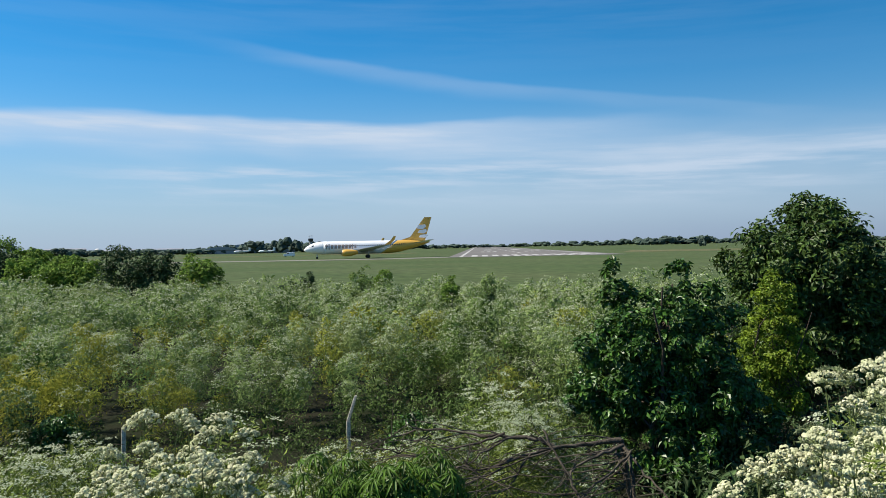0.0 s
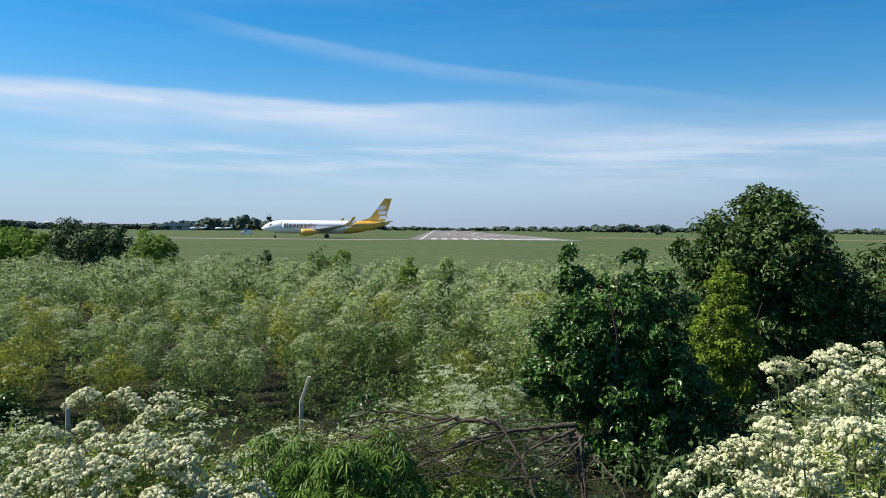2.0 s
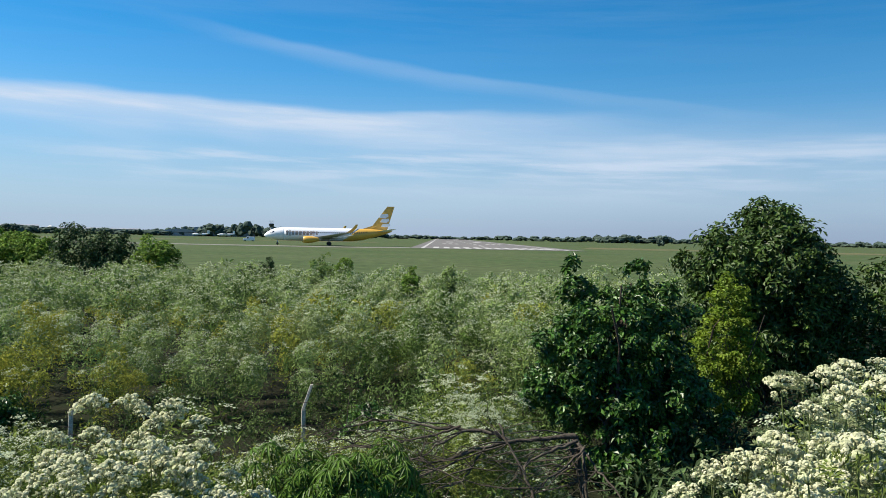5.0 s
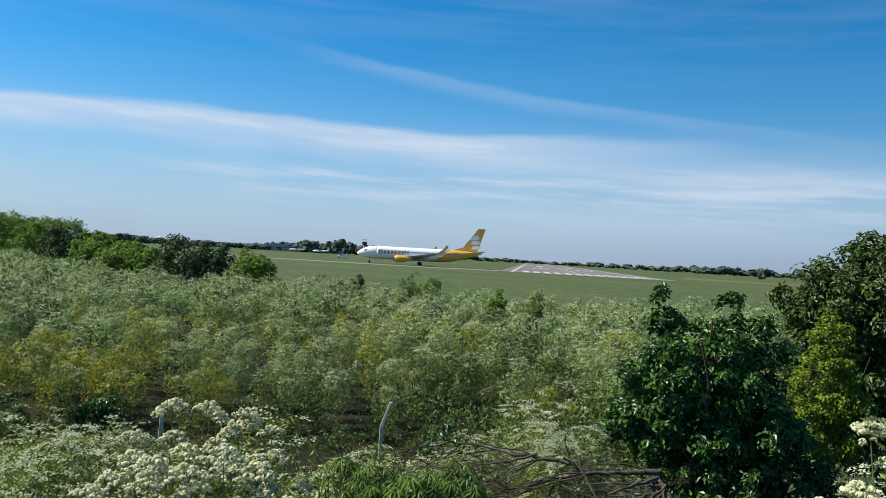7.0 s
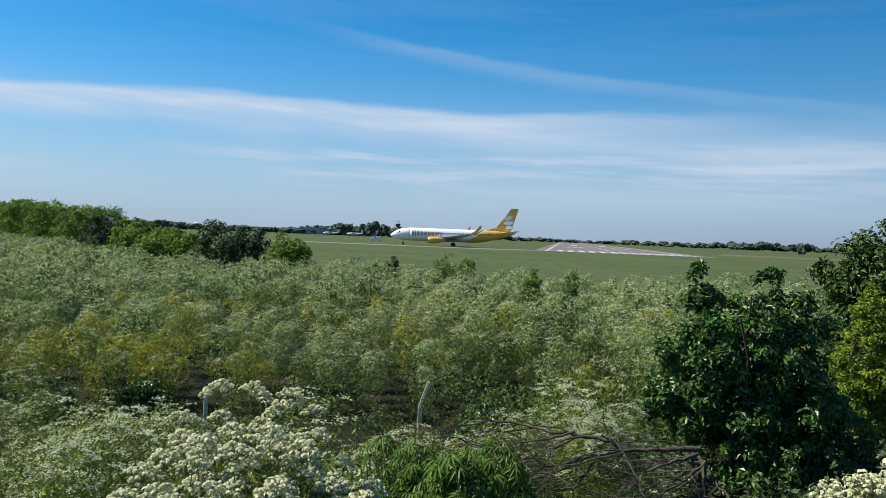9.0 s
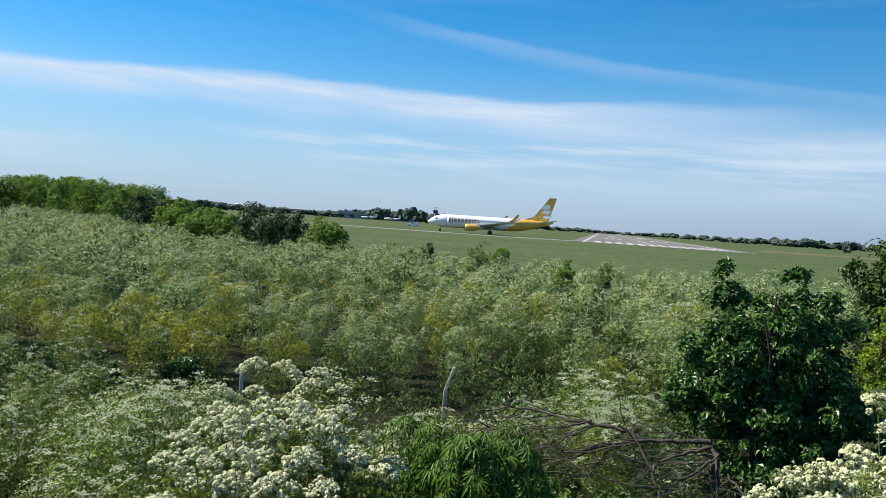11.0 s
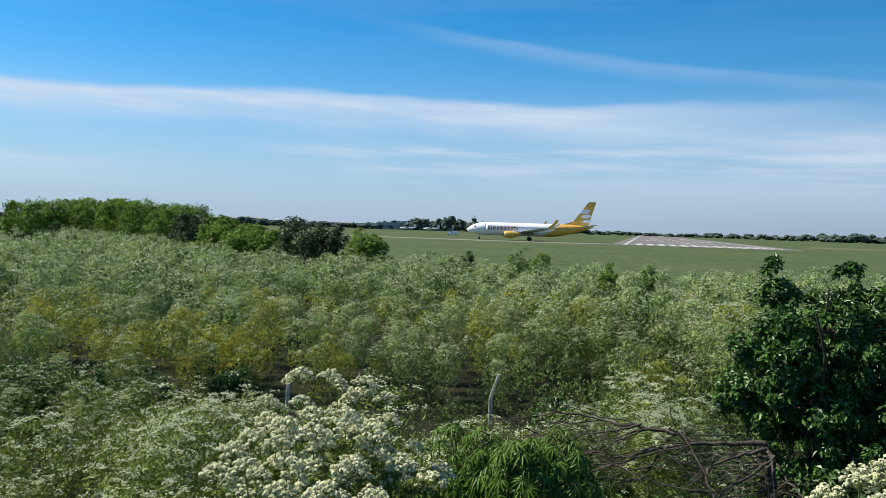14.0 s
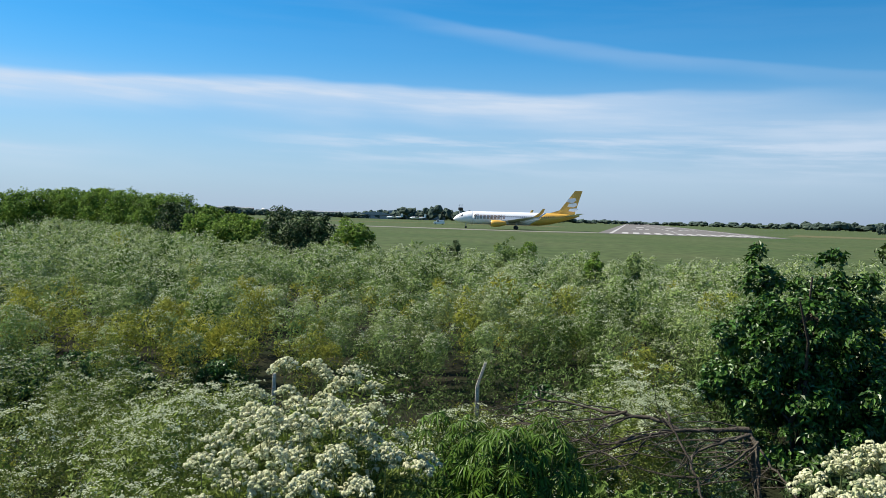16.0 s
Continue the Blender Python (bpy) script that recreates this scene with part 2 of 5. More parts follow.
def leaves(rng, at, way, length, width, fold=0.25, norm=None):
    """One folded, pointed leaf of two faces at each point; norm: the way the blade faces, else any."""
    at, way = np.asarray(at, float), unit(np.asarray(way, float))
    n = len(at)
    side = unit(np.cross(way, rng.normal(size=(n, 3)) if norm is None else norm))
    up = np.cross(side, way)
    ln = (length * rng.uniform(0.65, 1.25, n))[:, None]
    wd = (width * rng.uniform(0.7, 1.2, n))[:, None]
    mid = at + way * ln * 0.45 + up * fold * wd
    v = np.stack([at, mid + side * wd * 0.5, at + way * ln - up * fold * wd, mid - side * wd * 0.5], 1)
    f = (np.arange(n) * 4)[:, None, None] + np.array([[0, 1, 2], [0, 2, 3]])
    return v.reshape(-1, 3), f.reshape(-1, 3)


def tube(path, radii, sides=6):
    path, radii = np.asarray(path, float), np.asarray(radii, float)
    way = unit(np.gradient(path, axis=0))
    ref = np.array([0.31, 0.22, 0.93]) if abs(way[0][2]) < 0.9 else np.array([1.0, 0.1, 0.0])
    a = unit(np.cross(way, ref))
    b = np.cross(way, a)
    t = np.arange(sides) * 2 * math.pi / sides
    v = path[:, None] + radii[:, None, None] * (np.cos(t)[None, :, None] * a[:, None] + np.sin(t)[None, :, None] * b[:, None])
    f = []
    for i in range(len(path) - 1):
        for j in range(sides):
            k = (j + 1) % sides
            f.append((i * sides + j, i * sides + k, (i + 1) * sides + k, (i + 1) * sides + j))
    return v.reshape(-1, 3), f


def bend(rng, a, b, n, sag, wob):
    t = np.linspace(0, 1, n)[:, None]
    a, b = np.asarray(a, float), np.asarray(b, float)
    p = a + (b - a) * t
    p[:, 2] += (sag * 4 * t * (1 - t))[:, 0]
    p[1:-1] += rng.normal(size=(n - 2, 3)) * wob
    return p


def smooth01(x):
    x = np.clip(x, 0, 1)
    return x * x * (3 - 2 * x)


def ground_z(x, y):
    """Height of the ground: a bank under the camera, a shallow weedy hollow, then the level airfield."""
    r = np.hypot(x, y)
    z = np.interp(r, [0, 1.2, 4.0, 8.6, 60, 90], [1.55, 1.45, 0.55, -0.35, -0.30, 0.0])
    z = z - 0.55 * np.exp(-(((x - 2.6) / 1.5) ** 2 + ((y - 7.6) / 1.9) ** 2))
    return z + 0.06 * np.sin(x * 1.3 + 0.5) * np.sin(y * 1.1) * np.interp(r, [3, 6, 60, 90], [0.3, 1, 1, 0])


# ---- ground, runway, taxiway ----
def make_ground():
    radii = np.concatenate([[0.0], np.arange(0.6, 12, 0.5), np.geomspace(12, 4500, 60)])
    n = 120
    t = np.arange(n) * 2 * math.pi / n
    v, f = [], []
    for r in radii[1:]:
        v.append(np.stack([r * np.sin(t), r * np.cos(t), ground_z(r * np.sin(t), r * np.cos(t))], 1))
    v = np.concatenate(v + [np.array([[0, 0, float(ground_z(0, 0))]])])
    idx = []
    rings = len(radii) - 1
    for j in range(n):
        f.append((len(v) - 1, (j + 1) % n, j)), idx.append(1)
    for i in range(rings - 1):
        for j in range(n):
            k = (j + 1) % n
            f.append((i * n + j, i * n + k, (i + 1) * n + k, (i + 1) * n + j))
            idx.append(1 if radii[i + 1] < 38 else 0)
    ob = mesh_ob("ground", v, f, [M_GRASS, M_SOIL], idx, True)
    return tagged(ob, "mown green airfield grass reaching to the horizon", "ground", kind="structure")


make_ground()


def slab(name, corners, z, mat, thick=0.05):
    bm = bmesh.new()
    top = [bm.verts.new((c[0], c[1], z)) for c in corners]
    low = [bm.verts.new((c[0], c[1], z - thick)) for c in corners]
    bm.faces.new(top), bm.faces.new(low[::-1])
    k = len(corners)
    for i in range(k):
        bm.faces.new((top[i], low[i], low[(i + 1) % k], top[(i + 1) % k]))
    bmesh.ops.recalc_face_normals(bm, faces=bm.faces)
    me = bpy.data.meshes.new(name)
    bm.to_mesh(me)
    bm.free()
    me.materials.append(mat)
    return new(name, me)


RW = polar(1.42, 219.0)                 # near corner of the runway's threshold
RW_AZ = 2.6                             # the way the runway runs
RW_ACROSS, RW_ALONG = polar(RW_AZ + 90, 1.0), polar(RW_AZ, 1.0)


def rw(u, v):
    return RW + RW_ACROSS * u + RW_ALONG * v


runway = tagged(slab("runway", [rw(-4, -4), rw(46, -4), rw(46, 1500), rw(-4, 1500)], 0.05, M_TARMAC),
                "pale grey concrete runway with white threshold stripes", "runway", kind="structure")
runway_marks = []


def mark(u0, u1, v0, v1, name="runway_stripe"):
    ob = slab(name, [rw(u0, v0), rw(u1, v0), rw(u1, v1), rw(u0, v1)], 0.062, M_MARK, 0.01)
    runway_marks.append(child(ob, runway))


mark(-0.9, 0.1, 0, 900, "edge_line")
mark(41.3, 42.1, 0, 900, "edge_line")
for k in range(6):
    mark(2.6 + k * 3.2, 4.4 + k * 3.2, 4, 34)
    mark(21.6 + k * 3.2, 23.4 + k * 3.2, 4, 34)
for k in range(3):
    mark(12 - k * 3, 13.8 - k * 3, 150, 172), mark(27.5 + k * 3, 29.3 + k * 3, 150, 172)
mark(9, 14, 290, 340), mark(28, 33, 290, 340)
for k in range(14):
    mark(20.6, 21.5, 70 + k * 50, 100 + k * 50, "centre_line")


def strip(name, pts, width, z, mat):
    """A road of even width along a bent line."""
    pts = [Vector((p[0], p[1], 0)) for p in pts]
    left, right = [], []
    for i, p in enumerate(pts):
        d = (pts[min(i + 1, len(pts) - 1)] - pts[max(i - 1, 0)]).normalized()
        s = Vector((-d.y, d.x, 0)) * width / 2
        left.append(p + s), right.append(p - s)
    return slab(name, left + right[::-1], z, mat)


tagged(strip("taxiway", [polar(-62, 330), polar(-34, 262), polar(-16, 226), polar(-9, 215), polar(-3.5, 213), rw(-3, 6)], 15, 0.045, M_TAXI),
       "pale concrete taxiway crossing the airfield grass", "taxiway", kind="structure")


tagged(strip("dry_strip", [polar(13.5, 300), polar(20, 300), polar(30, 310), polar(48, 330), polar(62, 360)], 60, 0.03, M_DRYGRASS),
       "strip of pale dry grass beside the runway", "ground", kind="structure")
tagged(strip("dry_strip", [polar(-60, 520), polar(-30, 430), polar(-12, 400), polar(-2, 395)], 34, 0.03, M_DRYGRASS),
       "strip of pale dry grass behind the taxiway", "ground", kind="structure")


# ---- vegetation ----
def weed_template(rng, h, w, nleaf, leaf, nbloom, petals, bloom, dot, slim=0.30):
    """One tall umbelled weed of several bushy shoots: fine leaves over each shoot's dome, and flat pale flower heads on top."""
    lobes = rng.integers(2, 5)
    a = rng.uniform(0, 2 * math.pi, lobes)
    q = np.sqrt(rng.uniform(0.1, 1, lobes)) * w
    rl = w * rng.uniform(0.48, 0.88, lobes)
    top = h * rng.uniform(0.6, 1.0, lobes)
    top[0] = h
    tall = np.array([1, 1, 1.35])
    mid = np.stack([np.cos(a) * q, np.sin(a) * q, top - rl * 1.35], 1)
    area = rl ** 2 / (rl ** 2).sum()
    k = rng.choice(lobes, nleaf, p=area)
    d = unit(rng.normal(size=(nleaf, 3)) + np.array([0, 0, 0.45]))
    at = mid[k] + d * (rl[k] * rng.uniform(0.72, 1.0, nleaf))[:, None] * tall
    low = rng.uniform(size=nleaf) < 0.16
    at[low, 2] *= rng.uniform(0.05, 1.0, low.sum())
    norm = d + 0.20 * rng.normal(size=(nleaf, 3)) + np.array([0, 0, 0.2])
    way = np.cross(norm, rng.normal(size=(nleaf, 3))) + np.array([0, 0, 0.35]) + 0.35 * d
    at[:, 2] = np.maximum(at[:, 2], 0.02)
    s = {0: leaves(rng, at, way, leaf, leaf * slim, fold=0.12, norm=norm)}
    k = rng.choice(lobes, nbloom, p=area)
    d = unit(rng.normal(size=(nbloom, 3)) * np.array([1, 1, 0.4]) + np.array([0, 0, 1.25]))
    at = mid[k] + d * (rl[k] * rng.uniform(0.98, 1.2, nbloom))[:, None] * tall
    c = np.repeat(at, petals, 0)
    tilt = np.repeat(unit(d * 0.5 + np.array([0, 0, 1.0])), petals, 0)
    off = rng.normal(size=(len(c), 3)) * bloom
    off -= tilt * (off * tilt).sum(1, keepdims=True) * 0.75
    c = c + off
    n = len(c)
    r = dot * rng.uniform(0.6, 1.2, n)[:, None]
    e = unit(np.cross(tilt + 0.3 * rng.normal(size=(n, 3)), rng.normal(size=(n, 3))))
    g = np.cross(tilt, e)
    v = np.stack([c + e * r, c + g * r - tilt * r * 0.4, c - e * r, c - g * r - tilt * r * 0.4], 1).reshape(-1, 3)
    f = (np.arange(n) * 4)[:, None, None] + np.array([[0, 1, 2], [0, 2, 3]])
    s[1] = (v, f.reshape(-1, 3))
    return s


def scatter(name, spots, temps, rng, mats, sizes, yellow=None):
    """Join many turned and scaled copies of the templates into one mesh."""
    V, F, I, n = [], [], [], 0
    which = rng.integers(0, len(temps), len(spots))
    turn = rng.uniform(0, 2 * math.pi, len(spots))
    for k, (x, y) in enumerate(spots):
        tp = temps[which[k]]
        c, s, q = math.cos(turn[k]), math.sin(turn[k]), sizes[k]
        rot = np.array([[c, s, 0], [-s, c, 0], [0, 0, 1]]) * q
        base = np.array([x, y, float(ground_z(x, y))])
        dry = yellow is not None and yellow[k]
        for key, (v, f) in tp.items():
            if dry == 3:
                mi = 1 if key == 1 else 3
            elif dry == 1 and key == 1:
                mi = 2
            elif key == 1:
                mi = 1
            else:
                mi = 2 if dry else 0
            V.append(v @ rot + base)
            F.append(f + n)
            I.append(np.full(len(f), mi, np.int32))
            n += len(v)
    return mesh_ob(name, np.concatenate(V), np.concatenate(F), mats, np.concatenate(I))


def sector(rng, az0, az1, r0, r1, per_m2):
    n = int(radians(az1 - az0) * (r1 * r1 - r0 * r0) / 2 * per_m2)
    az = np.radians(rng.uniform(az0, az1, n))
    r = np.sqrt(rng.uniform(r0 * r0, r1 * r1, n))
    return np.stack([r * np.sin(az), r * np.cos(az)], 1), np.degrees(az), r


def field_edge(az):
    """Where the tall weeds end and the mown grass begins."""
    return np.interp(az, [-75, -44, -41, -38, -34, -31, -28, -16, -12, -8, 0, 10, 40], [36, 40, 60, 100, 92, 72, 51, 49, 47, 43, 42, 42, 42])


def field_foot(az):
    """Where the tall weeds begin, beyond the bare strip behind the fence."""
    return np.interp(az, [-60, -28, -22, -6, 2, 10, 14], [15.4, 15.0, 14.8, 14.9, 14.9, 14.4, 13.5])


def patchy(x, y, s, seed):
    return np.array([noise.noise(Vector((float(a) * s, float(b) * s, seed))) for a, b in zip(x, y)])


def make_field():
    rng = np.random.default_rng(11)
    mats = [M_WEED, M_BLOOM, M_WEED_DRY, M_WEED_DEEP]
    lods = [(13.0, 20, 1.9, (1.7, 0.46, 560, 0.100, 42, 11, 0.036, 0.0130)),
            (20, 29, 1.3, (1.75, 0.52, 230, 0.172, 42, 6, 0.042, 0.0200)),
            (29, 46, 1.0, (1.75, 0.57, 120, 0.24, 40, 4, 0.055, 0.0290)),
            (46, 105, 0.5, (1.75, 0.8, 70, 0.44, 34, 3, 0.090, 0.050))]
    for r0, r1, dens, (h, w, nl, lf, nb, pet, bloom, dot) in lods:
        spots, az, r = sector(rng, -74, 47, r0, r1, dens)
        keep = (r < field_edge(az) + rng.normal(size=len(r)) * 1.5)
        keep &= (r > field_foot(az) + rng.normal(size=len(r)) * 0.25) & (az < 19.5)
        spots, az, r = spots[keep], az[keep], r[keep]
        temps = [weed_template(rng, h * rng.uniform(0.85, 1.1), w * rng.uniform(0.75, 1.25), nl, lf, nb, pet, bloom, dot) for _ in range(9)]
        pn = patchy(spots[:, 0], spots[:, 1], 0.30, 4.0)
        near = np.clip((29 - r) / 10, 0, 1) * np.interp(az, [-60, -6, 2, 8], [1.15, 1.1, 0.45, 0.3])
        near *= np.where((r < 18.5) & (az < -8), 1.2, 1.0)
        yel = (rng.uniform(size=len(r)) < np.clip(0.02 + near * 0.46 + pn * 1.5 * near, 0, 0.85)).astype(int)
        yel[(yel == 1) & (rng.uniform(size=len(r)) < 0.35)] = 2
        # plants in the shaded leaf colour, more of them near the foot
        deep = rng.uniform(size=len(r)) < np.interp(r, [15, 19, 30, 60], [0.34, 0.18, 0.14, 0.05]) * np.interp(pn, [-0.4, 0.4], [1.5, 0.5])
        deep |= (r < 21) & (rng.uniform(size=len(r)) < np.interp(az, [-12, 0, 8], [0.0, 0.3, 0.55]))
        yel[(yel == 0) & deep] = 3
        sizes = rng.uniform(0.62, 1.12, len(r)) + 0.30 * patchy(spots[:, 0], spots[:, 1], 0.22, 9.0)
        sizes *= np.where(yel == 1, 0.78, 1.0) * np.interp(r, [15, 18], [0.88, 1.0])
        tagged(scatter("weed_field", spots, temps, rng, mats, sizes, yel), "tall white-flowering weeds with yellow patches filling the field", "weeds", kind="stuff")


make_field()


def ball_points(rng, blobs, n, shell=0.55):
    """Points in a group of ellipsoids, more of them towards the skin; also the outward way at each."""
    blobs = np.asarray(blobs, float)
    vol = blobs[:, 3] * blobs[:, 4] * blobs[:, 5]
    vol = vol ** 0.62
    k = rng.choice(len(blobs), n, p=vol / vol.sum())
    d = unit(rng.normal(size=(n, 3)))
    r = rng.uniform(shell, 1.0, n) ** 0.7
    return blobs[k, :3] + d * r[:, None] * blobs[k, 3:6], d


def make_tree(name, base, blobs, nclump, per, leaf, width, mat, rng, clump=0.22, trunk=0.09, stems=1, droop=0.2, limbs=14,
              label="", category="tree", group="", shell=0.5, bark=None, twig_mat=None):
    """A tree or shrub: tapered stems and limbs, and a crown of many leaf clumps. Blobs: centre and radii of the crown's masses, from the base."""
    bx, by = base
    bz = float(ground_z(bx, by)) - 0.03
    root = empty(name, (bx, by, bz), label, category, group)
    cl, out = ball_points(rng, blobs, nclump, shell)
    cl[:, 2] = np.maximum(cl[:, 2], 0.12)
    n = nclump * per
    o = np.repeat(out, per, 0)
    d = unit(rng.normal(size=(n, 3)) + 0.7 * o + np.array([0, 0, 0.45]))
    rad = clump * np.repeat(rng.uniform(0.55, 1.3, nclump), per) * rng.uniform(0.35, 1.0, n)
    at = np.repeat(cl, per, 0) + d * rad[:, None] * np.array([1, 1, 0.8])
    norm = d + 0.4 * rng.normal(size=(n, 3)) + np.array([0, 0, 0.5])
    way = np.cross(norm, rng.normal(size=(n, 3))) + 0.25 * o
    way[:, 2] -= droop
    at[:, 2] = np.maximum(at[:, 2], 0.06)
    v, f = leaves(rng, at, way, leaf, width, norm=norm)
    child(mesh_ob("crown", v, f, mat), root)
    s = Soup()
    top = max(b[2] for b in blobs)
    heads = []
    for k in range(stems):
        a = rng.uniform(0, 6.28)
        spread = 0.0 if stems == 1 else 0.12 + 0.25 * rng.uniform()
        b = np.array([math.cos(a) * spread * 0.3, math.sin(a) * spread * 0.3, 0])
        e = np.array([math.cos(a) * spread * top, math.sin(a) * spread * top, top * rng.uniform(0.75, 1.0)])
        p = bend(rng, b, e, 7, 0, 0.03 * top)
        s.add(*tube(p, np.linspace(trunk, trunk * 0.3, 7) / (1 + 0.4 * (stems > 1)), 7))
        heads.append(p)
    for k in range(limbs):
        p = heads[k % stems]
        a = p[rng.integers(1, 6)]
        e = cl[rng.integers(0, nclump)]
        s.add(*tube(bend(rng, a, e, 5, 0.05, 0.03 * top), np.linspace(trunk * 0.35, trunk * 0.06, 5), 5))
    child(s.ob("trunk", bark or M_BARK, True), root)
    return root

R = np.random.default_rng(5)
# the dark shrub beyond the fallen branch
p = polar(15.6, 11.6)
make_tree("shrub_tree", (p.x, p.y), [(0.0, 0, 2.2, 0.92, 0.9, 0.66), (-0.30, 0, 1.5, 0.84, 0.9, 0.8), (0.5, 0, 1.45, 0.8, 0.9, 0.75), (-1.0, -0.1, 2.05, 0.24, 0.24, 0.22), (-1.15, -0.1, 1.35, 0.26, 0.26, 0.26), (0.55, -0.1, 2.75, 0.2, 0.2, 0.22),
          (-0.74, -0.1, 3.0, 0.08, 0.08, 0.46), (-0.64, -0.1, 2.7, 0.20, 0.20, 0.26), (0.28, 0, 3.05, 0.11, 0.11, 0.32), (0.85, 0, 2.6, 0.3, 0.3, 0.25), (0.2, 0, 0.8, 0.95, 0.95, 0.75), (1.0, 0.3, 0.8, 0.8, 0.8, 0.75)],
          640, 64, 0.094, 0.052, M_DARKLEAF, R, clump=0.165, shell=0.42, trunk=0.06, stems=4, limbs=26,
          label="dense dark green broad-leaved shrub beside the fallen branch", category="shrub")
# the big tree
p = polar(25.3, 16.5)
make_tree("big_tree", (p.x, p.y), [(0.05, 0, 3.1, 1.25, 1.4, 1.1), (-0.6, 0, 2.7, 0.75, 0.9, 0.8), (0.75, 0, 2.3, 0.95, 1.1, 1.0), (0.1, 0, 1.7, 1.35, 1.3, 1.1),
          (0.15, 0, 3.8, 0.6, 0.7, 0.5), (-1.2, 0, 3.25, 0.40, 0.4, 0.34), (-1.1, 0, 2.2, 0.3, 0.4, 0.3), (0.95, 0, 3.3, 0.35, 0.4, 0.35)],
          560, 84, 0.120, 0.06, M_TREELEAF, R, clump=0.32, shell=0.35, trunk=0.11, stems=3, limbs=34,
          label="large dark green leafy tree with a rounded crown", category="tree")
p = polar(35.5, 18.0)
make_tree("tree", (p.x, p.y), [(0, 0, 2.2, 1.9, 1.6, 1.1), (1.6, 0, 2.0, 1.5, 1.5, 1.2), (-1.2, 0, 1.8, 0.9, 0.9, 0.8)],
          280, 46, 0.15, 0.07, M_TREELEAF, R, clump=0.36, trunk=0.09, stems=3, limbs=26, label="dark green leafy tree beside the big tree", category="tree")
# the lime-coloured shrub in front of the big tree
p = polar(23.1, 14.3)
make_tree("lime_shrub", (p.x, p.y), [(0, 0, 1.7, 0.50, 0.45, 1.05), (-0.3, 0, 1.1, 0.52, 0.45, 0.85), (0.28, 0, 1.2, 0.34, 0.45, 0.9), (0.05, 0, 2.5, 0.24, 0.24, 0.42)],
          250, 42, 0.075, 0.043, M_LIME, R, clump=0.15, trunk=0.03, stems=4, limbs=22, label="slender yellow-green shrub in full leaf", category="shrub")
# shrubs that stand up out of the weeds
for az, r, top, w, mt, lab in ((0.5, 30, 2.45, 0.42, M_HEDGE, "small green sapling rising above the weeds"),
                               (3.1, 31, 2.15, 0.5, M_WEED, "pale green bushy sapling above the weeds"),
                               (-10.1, 44, 2.1, 0.55, M_HEDGE_DARK, "small dark sapling rising above the weeds"),
                               (-11.3, 43, 1.7, 0.9, M_HEDGE_DARK, "low dark bush among the weeds"),
                               (-4.6, 38, 2.45, 0.75, M_HEDGE, "dark green spreading bush above the weeds"),
                               (-6.2, 37, 2.55, 0.8, M_WEED, "feathery grey-green bush above the weeds")):
    p = polar(az, r)
    h = top + 0.15
    w *= 0.72
    make_tree("sapling", (p.x, p.y), [(0, 0, h * 0.5, w, w, h * 0.45), (0.3 * w, 0, h * 0.75, w * 0.5, w * 0.5, h * 0.25), (-0.4 * w, 0, h * 0.62, w * 0.6, w * 0.6, h * 0.2)],
              60, 26, 0.13, 0.07, mt, R, clump=0.2, trunk=0.03, limbs=8, label=lab, category="bush", group="saplings in the weeds")
# a dark bramble at the edge of the field
for az, r, h, w in ((-39.0, 14.6, 1.05, 0.8), (-36.8, 14.7, 0.95, 0.6), (-41.8, 14.6, 1.05, 0.9), (-44.6, 14.8, 1.1, 1.0), (-33.5, 14.8, 0.8, 0.5), (-27.2, 14.6, 0.9, 0.4), (-2.4, 12.0, 0.9, 0.45)):
    p = polar(az, r)
    make_tree("bramble", (p.x, p.y), [(0, 0, h * 0.5, w, w * 0.7, h * 0.5), (w * 0.5, 0, h * 0.35, w * 0.7, w * 0.6, h * 0.4)], 110, 40, 0.075, 0.042, M_DARKLEAF, R, clump=0.16,
              trunk=0.02, stems=4, limbs=14, label="low dark green bramble at the edge of the weeds", category="bush", group="brambles")
# the hedge line
HEDGE = [(-22.4, 53, 3.55, 1.75, M_HEDGE_DARK), (-20.6, 52, 3.3, 1.25, M_HEDGE_DARK), (-17.7, 50.5, 2.95, 1.25, M_HEDGE), (-24.9, 56, 2.7, 1.5, M_HEDGE),
         (-26.8, 57, 2.7, 1.6, M_HEDGE), (-28.6, 60, 3.0, 1.5, M_HEDGE), (-30.2, 70, 3.6, 2.0, M_HEDGE_DARK),
         (-31.8, 84, 4.2, 2.4, M_HEDGE), (-33.4, 90, 4.6, 2.6, M_HEDGE),
         (-30.5, 96, 4.9, 2.6, M_HEDGE), (-35.0, 96, 4.9, 2.6, M_HEDGE), (-36.6, 102, 5.0, 2.7, M_HEDGE), (-32.6, 108, 5.2, 3.0, M_HEDGE), (-34.6, 112, 5.3, 3.0, M_HEDGE),
         (-38.2, 106, 5.1, 2.9, M_HEDGE), (-39.7, 104, 4.7, 2.8, M_HEDGE), (-36.8, 118, 5.6, 3.0, M_HEDGE), (-41.0, 112, 4.6, 2.3, M_HEDGE), (-43.4, 150, 4.4, 3.4, M_HEDGE_DARK),
         (-46.0, 150, 4.6, 3.6, M_HEDGE_DARK), (-28.4, 88, 3.5, 2.3, M_HEDGE), (-26.2, 84, 2.9, 2.0, M_HEDGE), (-50, 140, 4.5, 3.4, M_HEDGE), (-55, 140, 4.6, 3.4, M_HEDGE)]
